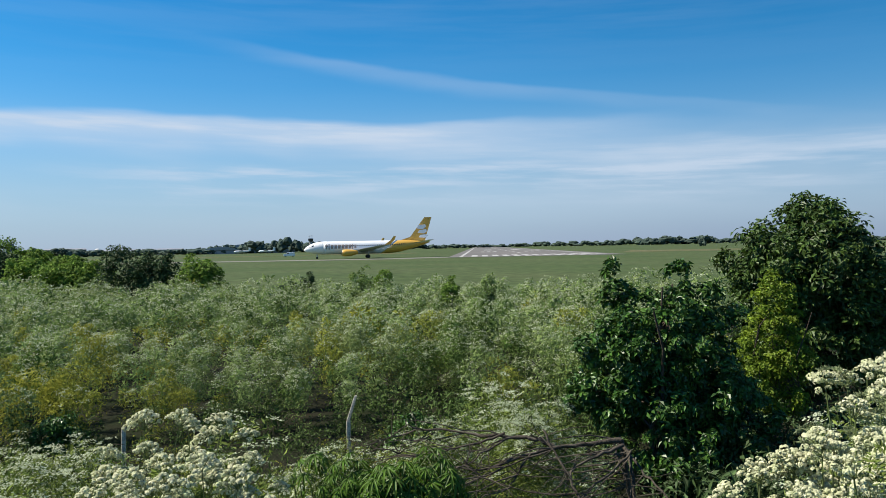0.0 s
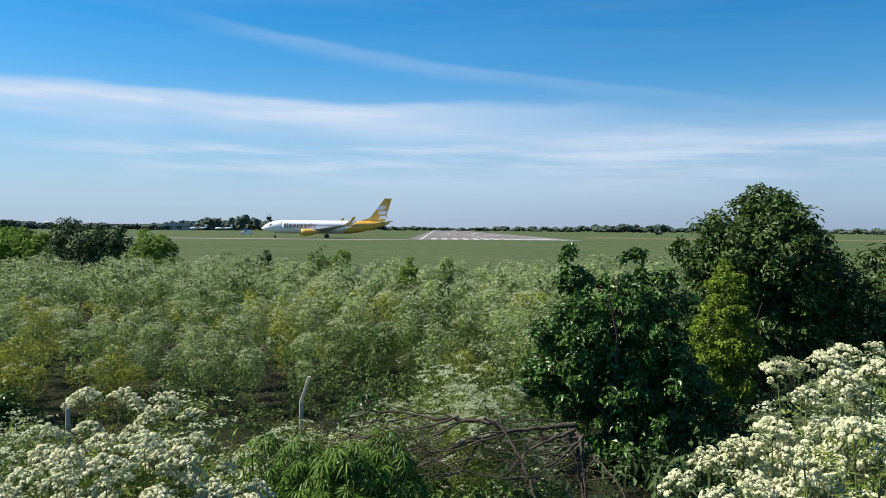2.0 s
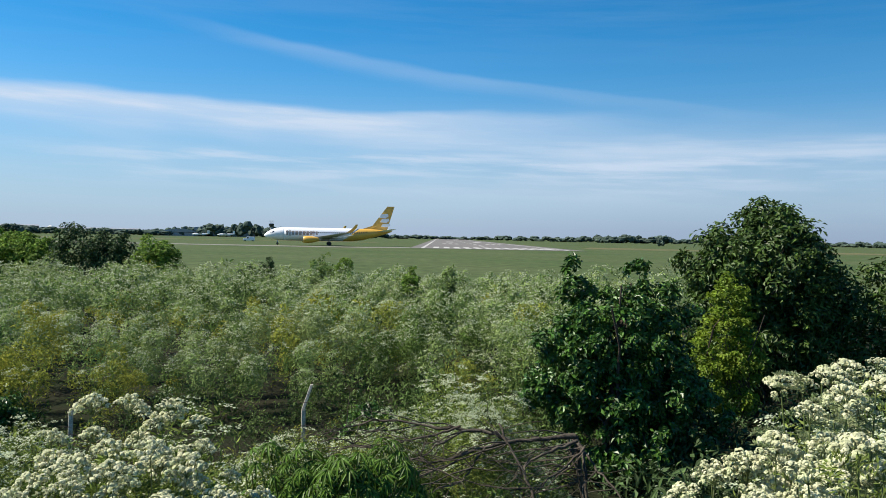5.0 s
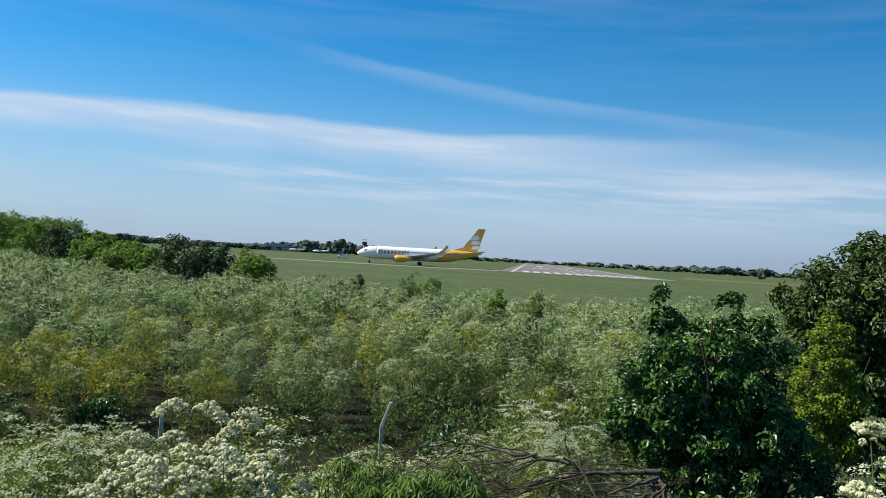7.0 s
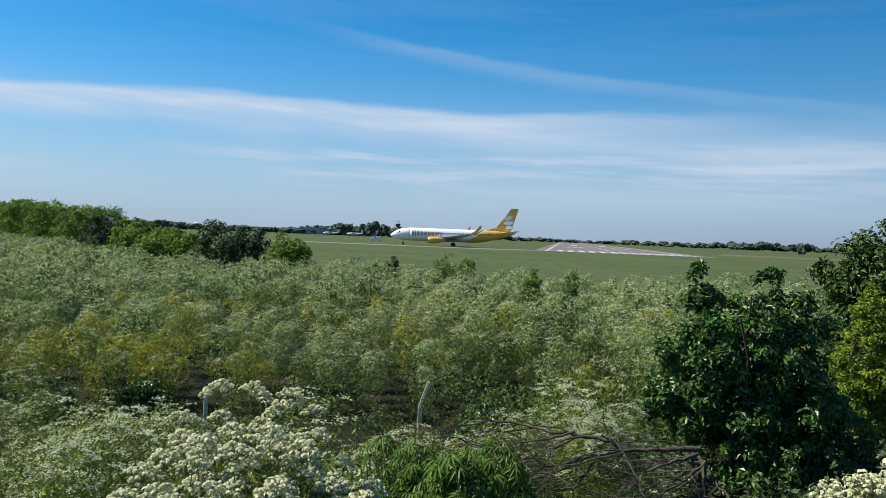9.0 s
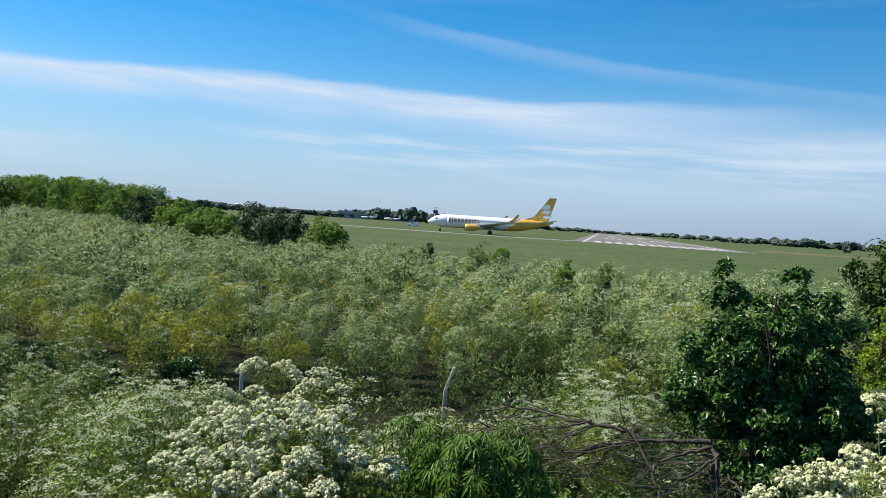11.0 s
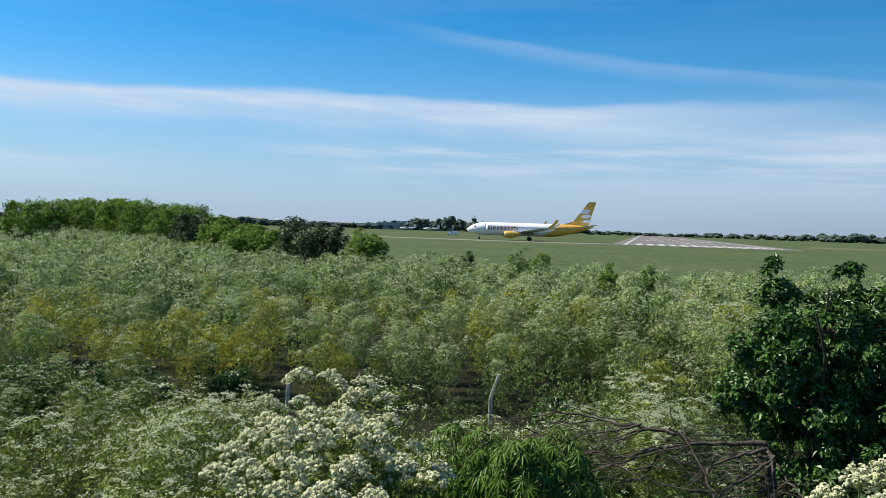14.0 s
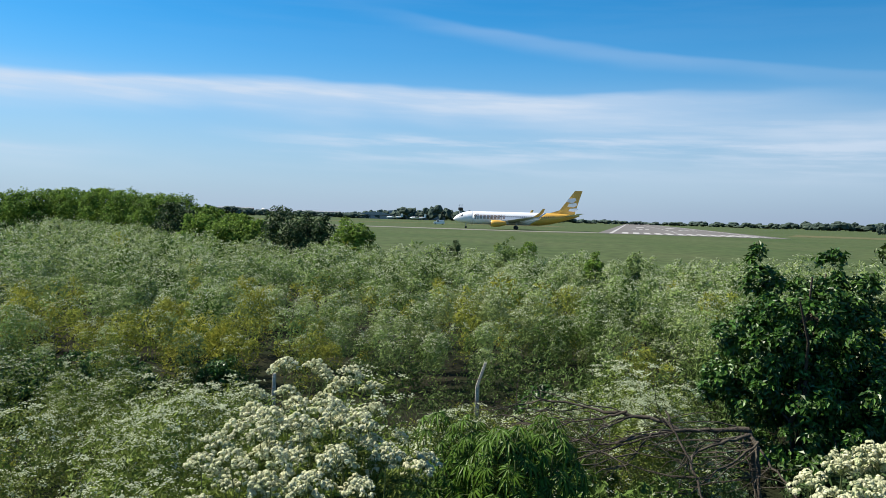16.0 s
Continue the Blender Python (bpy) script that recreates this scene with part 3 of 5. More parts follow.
for az, r, h, w, mt in HEDGE:
    h *= 1.13
    p = polar(az, r)
    make_tree("hedge_bush", (p.x, p.y), [(0, 0, h * 0.45, w, w, h * 0.46), (-w * 0.4, 0, h * 0.66, w * 0.55, w * 0.5, h * 0.3), (w * 0.45, 0, h * 0.6, w * 0.5, w * 0.5, h * 0.28)],
              90, 42, 0.0056 * r ** 0.8 + 0.08, 0.0038 * r ** 0.8 + 0.05, mt, R, clump=0.15 * h, trunk=0.07, stems=2, limbs=8,
              label="dark rounded hedge bush" if mt is M_HEDGE_DARK else "fresh green hedge bush at the field's edge", category="bush", group="hedge bushes")


def crowns(name, trees, rng, label):
    """Far trees: each a cluster of lumpy leafy masses. Trees: place, height and width."""
    bm = bmesh.new()
    bmesh.ops.create_icosphere(bm, subdivisions=2, radius=1.0)
    ball = np.array([v.co[:] for v in bm.verts])
    tri = np.array([[v.index for v in f.verts] for f in bm.faces])
    bm.free()
    V, F, n = [], [], 0
    for (x, y), h, w in trees:
        for k in range(3):
            lump = ball * (1 + 0.20 * rng.normal(size=(len(ball), 1)))
            size = np.array([w, w, h * 0.5]) * rng.uniform(0.42, 0.75)
            low = size[2] * 0.8
            at = np.array([x + rng.normal() * w * 0.45, y + rng.normal() * w * 0.45, rng.uniform(low, max(h - size[2], low + 0.1))])
            V.append(lump * size + at)
            F.append(tri + n)
            n += len(ball)
    tagged(mesh_ob(name, np.concatenate(V), np.concatenate(F), M_FARWOOD), label, "trees", kind="stuff")


def far_woods():
    rng = np.random.default_rng(8)
    trees = []
    for az in np.arange(-70, 60, 0.27):
        r = 1150 + 150 * math.sin(az * 0.31)
        h = 7.5 + 3.0 * noise.noise(Vector((az * 0.35, 1.0, 0))) + 2.6 * noise.noise(Vector((az * 1.7, 4.0, 0)))
        h *= float(np.interp(az, [-30, -16, -10, -4, 3, 9, 12, 14, 18, 21, 24, 60], [0.9, 0.9, 1.0, 0.85, 0.8, 0.85, 1.0, 1.3, 1.4, 1.2, 0.9, 0.9]))
        p = polar(az + rng.normal() * 0.08, r)
        trees.append(((p.x, p.y), max(h, 2.5) * rng.uniform(0.75, 1.2), rng.uniform(5.5, 10.0)))
    crowns("far_woods", trees, rng, "distant dark line of woods on the horizon")
    trees = []
    for az in np.arange(-29, -3.0, 0.18):
        top = float(np.interp(az, [-29, -27, -25, -20, -17, -15, -12.5, -10, -7.4, -5.5, -3.5], [0.35, 0.5, 0.35, 0.25, 0.4, 0.7, 0.85, 0.72, 0.6, 0.25, 0.1]))
        h = 2.0 + top * 18.0 + 1.6 * noise.noise(Vector((az * 1.3, 7.0, 0)))
        p = polar(az + rng.normal() * 0.08, 800 + rng.uniform(-45, 75))
        trees.append(((p.x, p.y), max(h, 2.0) * rng.uniform(0.6, 0.92), rng.uniform(4.5, 8.5)))
    crowns("far_trees", trees, rng, "distant dark trees behind the airport buildings")
    trees = [((polar(18.6 + d, 520).x, polar(18.6 + d, 520).y), h, 1.6) for d, h in ((0, 4.6), (0.3, 3.6))]
    crowns("far_bushes", trees, rng, "pair of dark bushes beyond the runway")


far_woods()

# ---- foreground: white-flowering hemlock ----
def flower_head_mesh(rng, size, count, detail):
    """A compound umbel: thin rays that carry little domes of blossom."""
    s = Soup()
    for k in range(count):
        a, q = k * 2.4 + rng.uniform(-0.3, 0.3), math.sqrt((k + 0.5) / count)
        rad = q * size * 0.5 * rng.uniform(0.88, 1.08)
        z = size * (0.40 - 0.34 * q * q) + rng.uniform(-0.05, 0.05) * size
        c = np.array([math.cos(a) * rad, math.sin(a) * rad, z])
        r0 = size * rng.uniform(0.085, 0.125)
        # dome of small lumps
        n = detail
        d = unit(rng.normal(size=(n, 3)) + np.array([0, 0, 0.9]))
        at = c + d * r0 * np.array([1, 1, 0.75])
        w = r0 * 0.55
        t = unit(np.cross(d, rng.normal(size=(n, 3))))
        b = np.cross(d, t)
        v = np.stack([at + t * w, at + b * w, at - t * w, at - b * w, at + d * w * 0.55], 1).reshape(-1, 3)
        f = (np.arange(n) * 5)[:, None, None] + np.array([[0, 1, 4], [1, 2, 4], [2, 3, 4], [3, 0, 4]])
        s.add(v, f.reshape(-1, 3), 0)
        s.add(*tube([(0, 0, -size * 0.10), c * 0.6, c], [0.0016, 0.0012, 0.001], 3), 1)
    me_ob = s.ob("flower_head", [M_BLOOM_NEAR, M_STALK])
    me = me_ob.data
    bpy.data.objects.remove(me_ob)
    return me


HR = np.random.default_rng(77)
HEADS = [flower_head_mesh(HR, HR.uniform(0.13, 0.18), 19, 10) for _ in range(6)]


def fronds(rng, bases, ways, length, leaf):
    """Feathery leaves: a rib with many fine leaflets on both sides."""
    at, way = [], []
    for b, w in zip(bases, ways):
        w = w / np.linalg.norm(w)
        n = 20
        t = np.linspace(0.15, 1, n)
        rib = b + np.outer(t, w) * length + np.outer(t * t, [0, 0, -0.35]) * length
        side = unit(np.cross(w, rng.normal(size=3) * 0.4 + np.array([0, 0, 1])))
        for sg in (-1, 1):
            for q in (0.2, 0.45, 0.72, 1.0):
                at.append(rib + sg * side * (length * 0.30 * q * (1 - 0.75 * t))[:, None])
                way.append(np.tile(sg * side * 0.8 + w * 0.6, (n, 1)) + rng.normal(size=(n, 3)) * 0.45)
    return leaves(rng, np.concatenate(at), np.concatenate(way), leaf, leaf * 0.36)


def hemlock(x, y, top, heads, rng, spread=0.35, label="", nfrond=24, head_scale=1.0, leaf=0.036, frond=0.30, leaf_mat=None):
    z0 = float(ground_z(x, y)) - 0.02
    root = empty("hemlock_plant", (x, y, z0), label or "tall hemlock with broad white flower heads on the bank", "wild plant", "white-flowering hemlocks")
    h = top - z0
    s = Soup()
    p = bend(rng, (0, 0, 0), (rng.normal() * 0.06, rng.normal() * 0.06, h * 0.8), 7, 0, 0.012)
    s.add(*tube(p, np.linspace(0.012, 0.006, 7), 6))
    tips = []
    for k in range(heads):
        a = k * 2.4 + rng.uniform(-0.4, 0.4)
        q = math.sqrt((k + 0.4) / heads)
        rad = spread * q
        tip = np.array([math.cos(a) * rad, math.sin(a) * rad, h - 0.30 * q * q - rng.uniform(0, 0.42) * (k > 1)])
        j = p[int(np.clip(6 - q * 4, 2, 6))]
        m = (j + tip) / 2 + np.array([tip[0] - j[0], tip[1] - j[1], 0]) * 0.22
        s.add(*tube([j, m, tip], [0.005, 0.0035, 0.0022], 5))
        tips.append(tip)
        ob = new("flower_head", HEADS[rng.integers(0, len(HEADS))])
        ob.matrix_basis = Matrix.LocRotScale(tip, Euler((rng.normal() * 0.25, rng.normal() * 0.25, rng.uniform(0, 6.28))), Vector((1, 1, 1)) * head_scale * rng.uniform(0.7, 1.15))
        ob.parent = root
    child(s.ob("stem", M_STALK, True), root)
    n = nfrond
    a = rng.uniform(0, 6.28, n)
    zz = rng.uniform(0.2, 1.0 if leaf_mat else 0.82, n) * h
    b = np.stack([np.cos(a) * spread * 0.35, np.sin(a) * spread * 0.35, zz], 1)
    w = np.stack([np.cos(a), np.sin(a), rng.uniform(0.0, 0.9, n)], 1)
    v, f = fronds(rng, b, w, frond, leaf)
    child(mesh_ob("foliage", v, f, leaf_mat or M_FEATHER), root)
    return root


def hemlock_at(az, r, el, heads, spread=0.35, **kw):
    """One that stands r metres away and whose top shows at the given height over the horizon from the start of the walk."""
    p = polar(az, r)
    return hemlock(p.x, p.y, 3.2 + r * math.tan(radians(el)), heads, HR, spread, **kw)


for row in ((-19.6, 4.15, -10.4, 15), (-16.0, 4.3, -10.9, 14), (-22.6, 4.2, -12.2, 13), (-13.4, 4.4, -11.8, 13), (-18.0, 3.8, -13.6, 14), (-21.2, 3.6, -14.8, 13),
            (-14.8, 3.75, -14.8, 13), (-25.0, 3.7, -15.2, 12), (-24.0, 3.3, -17.2, 12), (-12.2, 3.6, -16.8, 10), (-17.5, 3.3, -17.5, 13), (-20.6, 3.1, -19.2, 12), (-14.5, 3.1, -19.4, 10),
            (-27.5, 3.4, -17.5, 9)):
    hemlock_at(-17.0 + (row[0] + 15) * 0.74, row[1], row[2] - 1.4, int(row[3] * 0.72), spread=0.42, head_scale=1.0, nfrond=38)
for az, r, el, n in ((22.9, 2.65, -15.2, 8), (25.2, 2.6, -14.6, 12), (27.4, 2.6, -13.2, 12), (29.4, 2.6, -11.0, 12), (31.4, 2.6, -9.8, 12), (33.8, 2.6, -9.0, 12), (36.8, 2.6, -8.2, 12),
                     (24.6, 2.2, -18.0, 8), (27.0, 2.15, -16.8, 10), (29.8, 2.1, -14.4, 10), (32.6, 2.1, -12.4, 10), (35.6, 2.2, -11.2, 10)):
    hemlock_at(az, r, el, n, spread=0.28 if az > 24 else 0.18, head_scale=0.74, leaf=0.016, nfrond=34, frond=0.17)
# narrow ones that stand taller, partly in bud
for az, r, el in ((27.4, 2.95, -8.6), (28.8, 2.9, -8.2), (30.6, 2.85, -7.6)):
    hemlock_at(az, r, el, 6, spread=0.19, nfrond=50, head_scale=0.58, leaf=0.016, frond=0.12, leaf_mat=M_WOOLLY, label="tall narrow hemlock with pale green buds and flowers")
hemlock_at(20.8, 2.6, -15.8, 4, spread=0.11, head_scale=0.7, leaf=0.014, nfrond=5, frond=0.12, label="slim hemlock with a few white flower heads")
# ragged feathery plants close beside the camera
for az, r, el in ((30.0, 1.7, -9.6), (33.0, 1.6, -8.0)):
    hemlock_at(az, r, el, 0, spread=0.16, nfrond=30, head_scale=0.5, leaf=0.018, label="feathery green hemlock leaning close to the path")


# ---- smaller weeds on the bank ----
def make_bank():
    rng = np.random.default_rng(31)
    mats = [M_FEATHER, M_BLOOM, M_WEED_DRY]
    temps = [weed_template(rng, rng.uniform(1.2, 1.5), 0.34, 850, 0.054, 38, 16, 0.022, 0.0085) for _ in range(7)]
    spots, az, r = sector(rng, -52, 10, 4.6, 12.4, 2.8)
    keep = ((spots[:, 1] < 8.7 + 0.19 * spots[:, 0]) | ((az < -25) & (r < np.interp(az, [-52, -30, -25], [12.4, 12.0, 9.6])))) & ~((az > -11.5) & (az < 2.5) & (r < 6.3))
    keep &= ~((az > -8) & (r < 8.1))
    spots, az, r = spots[keep], az[keep], r[keep]
    sizes = rng.uniform(0.85, 1.25, len(r)) * np.interp(r, [4.6, 6.5, 8.6, 12], [1.0, 1.0, 0.88, 0.98])
    tagged(scatter("bank_weeds", spots, temps, rng, mats, sizes), "tangle of white-flowering weeds on the bank", "weeds", kind="stuff")
    spots, az, r = sector(rng, -60, -19, 2.9, 4.7, 4.0)
    keep = (az < -27)
    spots, r = spots[keep], r[keep]
    tagged(scatter("bank_weeds", spots, temps, rng, mats, rng.uniform(0.55, 0.75, len(r))), "tangle of white-flowering weeds on the bank", "weeds", kind="stuff")
    # the big bush of fine white flowers before the fence
    spots, az, r = sector(rng, -2.0, 9.6, 7.9, 9.3, 7.5)
    tall = [weed_template(rng, rng.uniform(1.9, 2.2), 0.50, 1300, 0.056, 58, 20, 0.028, 0.0105) for _ in range(4)]
    sizes = rng.uniform(0.9, 1.05, len(r)) * np.interp(az, [-2, 0.5, 2.8, 5, 9.6], [0.6, 0.82, 0.97, 0.92, 0.76])
    tagged(scatter("flowering_bush", spots, tall, rng, [M_FEATHER, M_BLOOM, M_WEED_DRY], sizes), "bushy white-flowering weeds before the fence", "weeds", kind="stuff")
    # small flowering weeds along the fence
    spots, az, r = sector(rng, -12, 1, 8.3, 8.95, 4.0)
    tagged(scatter("bank_weeds", spots, temps, rng, mats, rng.uniform(0.82, 1.02, len(r)) * np.interp(az, [-12, -9, -5, 1], [0.7, 1.0, 0.95, 0.7])), "small white-flowering weeds along the fence", "weeds", kind="stuff")
    # soft tall weeds before the far post
    spots, az, r = sector(rng, -30.0, -24.0, 5.6, 6.8, 6.0)
    tagged(scatter("bank_weeds", spots, tall, rng, mats, rng.uniform(0.78, 0.88, len(r)) * np.interp(az, [-30, -26, -24.0], [0.9, 1.0, 0.8])), "soft tall green weeds beside the fence post", "weeds", kind="stuff")
    # leafy green growth at the foot of the field
    leafy = [weed_template(rng, 0.95, 0.42, 240, 0.115, 4, 5, 0.014, 0.008, slim=0.3) for _ in range(5)]
    spots, az, r = sector(rng, -30, 13, 10.4, 16.4, 2.4)
    foot = field_foot(az)
    keep = (r < foot + 0.6) & (r > foot - np.interp(az, [-22, -8, 0, 6], [0.5, 0.7, 2.2, 3.0]))
    spots, az, r = spots[keep], az[keep], r[keep]
    tagged(scatter("undergrowth", spots, leafy, rng, [M_BUSHLEAF, M_BLOOM, M_WEED_DRY], rng.uniform(0.55, 1.15, len(r))),
           "leafy deep green growth at the foot of the weed field", "undergrowth", kind="stuff")
    # feathery weeds on the bank beside the hollow
    spots, az, r = sector(rng, 29, 41, 4.6, 6.6, 5.0)
    tops = 3.2 - r * np.interp(az, [25, 28, 32, 41], [0.27, 0.20, 0.165, 0.14])
    sizes = np.clip((tops - ground_z(spots[:, 0], spots[:, 1])) / 2.1, 0.25, 1.1) * rng.uniform(0.82, 1.05, len(r))
    tagged(scatter("bank_weeds", spots, tall, rng, [M_FEATHER, M_BLOOM, M_WEED_DRY], sizes), "feathery pale green weeds on the bank beside the hollow", "weeds", kind="stuff")
    # growth under the trees; its dark leaf colour stands in for their shade
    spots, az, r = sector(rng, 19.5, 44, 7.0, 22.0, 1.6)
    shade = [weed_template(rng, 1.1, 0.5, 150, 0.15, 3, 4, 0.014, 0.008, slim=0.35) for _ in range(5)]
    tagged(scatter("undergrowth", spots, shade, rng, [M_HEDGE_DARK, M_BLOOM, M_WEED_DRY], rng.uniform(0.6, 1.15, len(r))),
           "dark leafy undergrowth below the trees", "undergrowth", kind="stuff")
    # low undergrowth with small leaves
    low = [weed_template(rng, 0.75, 0.36, 270, 0.095, 9, 8, 0.016, 0.008, slim=0.42) for _ in range(5)]
    spots, az, r = sector(rng, -14, 40, 3.2, 10.2, 8.0)
    keep = ~((az > 12) & (r < 4.0)) & ~((az > 11.5) & (r < 12) & (r > 5.5)) & ~((az > 17) & (r < 12)) & ~((r > 8.7) & (spots[:, 1] < 12.0 + 0.19 * spots[:, 0]))
    spots, az, r = spots[keep], az[keep], r[keep]
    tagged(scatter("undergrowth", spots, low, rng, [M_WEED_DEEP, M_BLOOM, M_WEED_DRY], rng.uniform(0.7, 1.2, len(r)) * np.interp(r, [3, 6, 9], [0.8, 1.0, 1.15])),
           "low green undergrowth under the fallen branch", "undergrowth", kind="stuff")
    # low growth in the hollow and along the fence, shade put in its colour
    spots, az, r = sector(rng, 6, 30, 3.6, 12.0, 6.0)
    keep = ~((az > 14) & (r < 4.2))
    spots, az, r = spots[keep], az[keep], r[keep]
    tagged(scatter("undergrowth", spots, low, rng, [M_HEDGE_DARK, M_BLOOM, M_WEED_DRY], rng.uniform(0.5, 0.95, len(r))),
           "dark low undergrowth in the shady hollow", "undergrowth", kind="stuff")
    # low and partly dry growth; dark leaves paint the shadow at the field's foot
    spots, az, r = sector(rng, -50, 6, 8.4, 16.0, 5.0)
    keep = (spots[:, 1] > 8.8 + 0.19 * spots[:, 0]) & (r < field_foot(az))
    spots, az, r = spots[keep], az[keep], r[keep]
    litter = [weed_template(rng, 0.75, 0.40, 110, 0.13, 3, 6, 0.014, 0.008, slim=0.35) for _ in range(5)]
    tagged(scatter("undergrowth", spots, litter, rng, [M_BUSHLEAF, M_BLOOM, M_WEED_DRY], rng.uniform(0.25, 0.65, len(r)), np.where(rng.uniform(size=len(r)) < 0.3, 2, 0)),
           "dark low growth between the fence and the field", "undergrowth", kind="stuff")


make_bank()


# ---- the plant with finger-like leaves ----
def palmate_leaf_mesh(rng, fingers=9, length=0.15):
    s = Soup()
    for k in range(fingers):
        a = radians(-128 + 256 * k / (fingers - 1))
        ln = length * (1.0 - 0.38 * abs(k - (fingers - 1) / 2) / ((fingers - 1) / 2)) * rng.uniform(0.9, 1.08)
        d = np.array([math.sin(a), math.cos(a), 0.0])
        q = np.array([d[1], -d[0], 0.0])
        t = np.array([0, 0.3, 0.62, 1.0])
        w = np.array([0.003, 0.0085, 0.009, 0.0005])
        droop = -0.8 * t * t * ln + 0.05 * ln * t
        mid = d * (t * ln)[:, None] + np.stack([0 * t, 0 * t, droop], 1)
        L, Rr = mid + q * w[:, None] + [0, 0, 0.006], mid - q * w[:, None] + [0, 0, 0.006]
        v = np.concatenate([mid, L, Rr])
        f = []
        for i in range(3):
            f += [(i, i + 1, 5 + i, 4 + i), (i + 1, i, 8 + i, 9 + i)]
        s.add(v, f)
    s.add(*tube([(0, 0, 0), (0, -0.10, -0.06), (0, -0.20, -0.16)], [0.003, 0.003, 0.0035], 4), 1)
    ob = s.ob("leaf", [M_PALM, M_STALK])
    me = ob.data
    bpy.data.objects.remove(ob)
    return me


PALM = [palmate_leaf_mesh(HR) for _ in range(4)]


def palmate_plant(az, r, el, n, w):
    p = polar(az, r)
    z0 = float(ground_z(p.x, p.y)) - 0.02
    h = 3.2 + r * math.tan(radians(el)) - z0
    root = empty("palmate_plant", (p.x, p.y, z0), "bushy plant with drooping finger-shaped green leaves", "wild plant", "finger-leaved plants")
    s = Soup()
    for k in range(5):
        a = k * 1.26
        s.add(*tube(bend(HR, (0, 0, 0), (math.cos(a) * w * 0.5, math.sin(a) * w * 0.5, h * 0.88), 5, 0, 0.02), np.linspace(0.012, 0.005, 5), 5))
    child(s.ob("stem", M_STALK, True), root)
    for k in range(n):
        a = k * 2.4 + HR.uniform(-0.3, 0.3)
        q = math.sqrt((k + 0.5) / n)
        z = h * (1.0 - 0.72 * q ** 2.0) + HR.uniform(-0.12, 0.03)
        ob = new("leaf", PALM[k % 4])
        ob.matrix_basis = Matrix.LocRotScale((math.cos(a) * w * q, math.sin(a) * w * q, z), Euler((-0.15 - 0.75 * q + HR.normal() * 0.15, HR.normal() * 0.2, a - math.pi / 2)), Vector((1, 1, 1)) * HR.uniform(0.58, 0.95))
        ob.parent = root


palmate_plant(-7.1, 5.25, -15.0, 230, 0.49)
palmate_plant(-1.5, 5.15, -14.9, 215, 0.47)
palmate_plant(-4.3, 4.98, -15.5, 210, 0.50)
palmate_plant(-10.0, 5.6, -14.4, 50, 0.34)


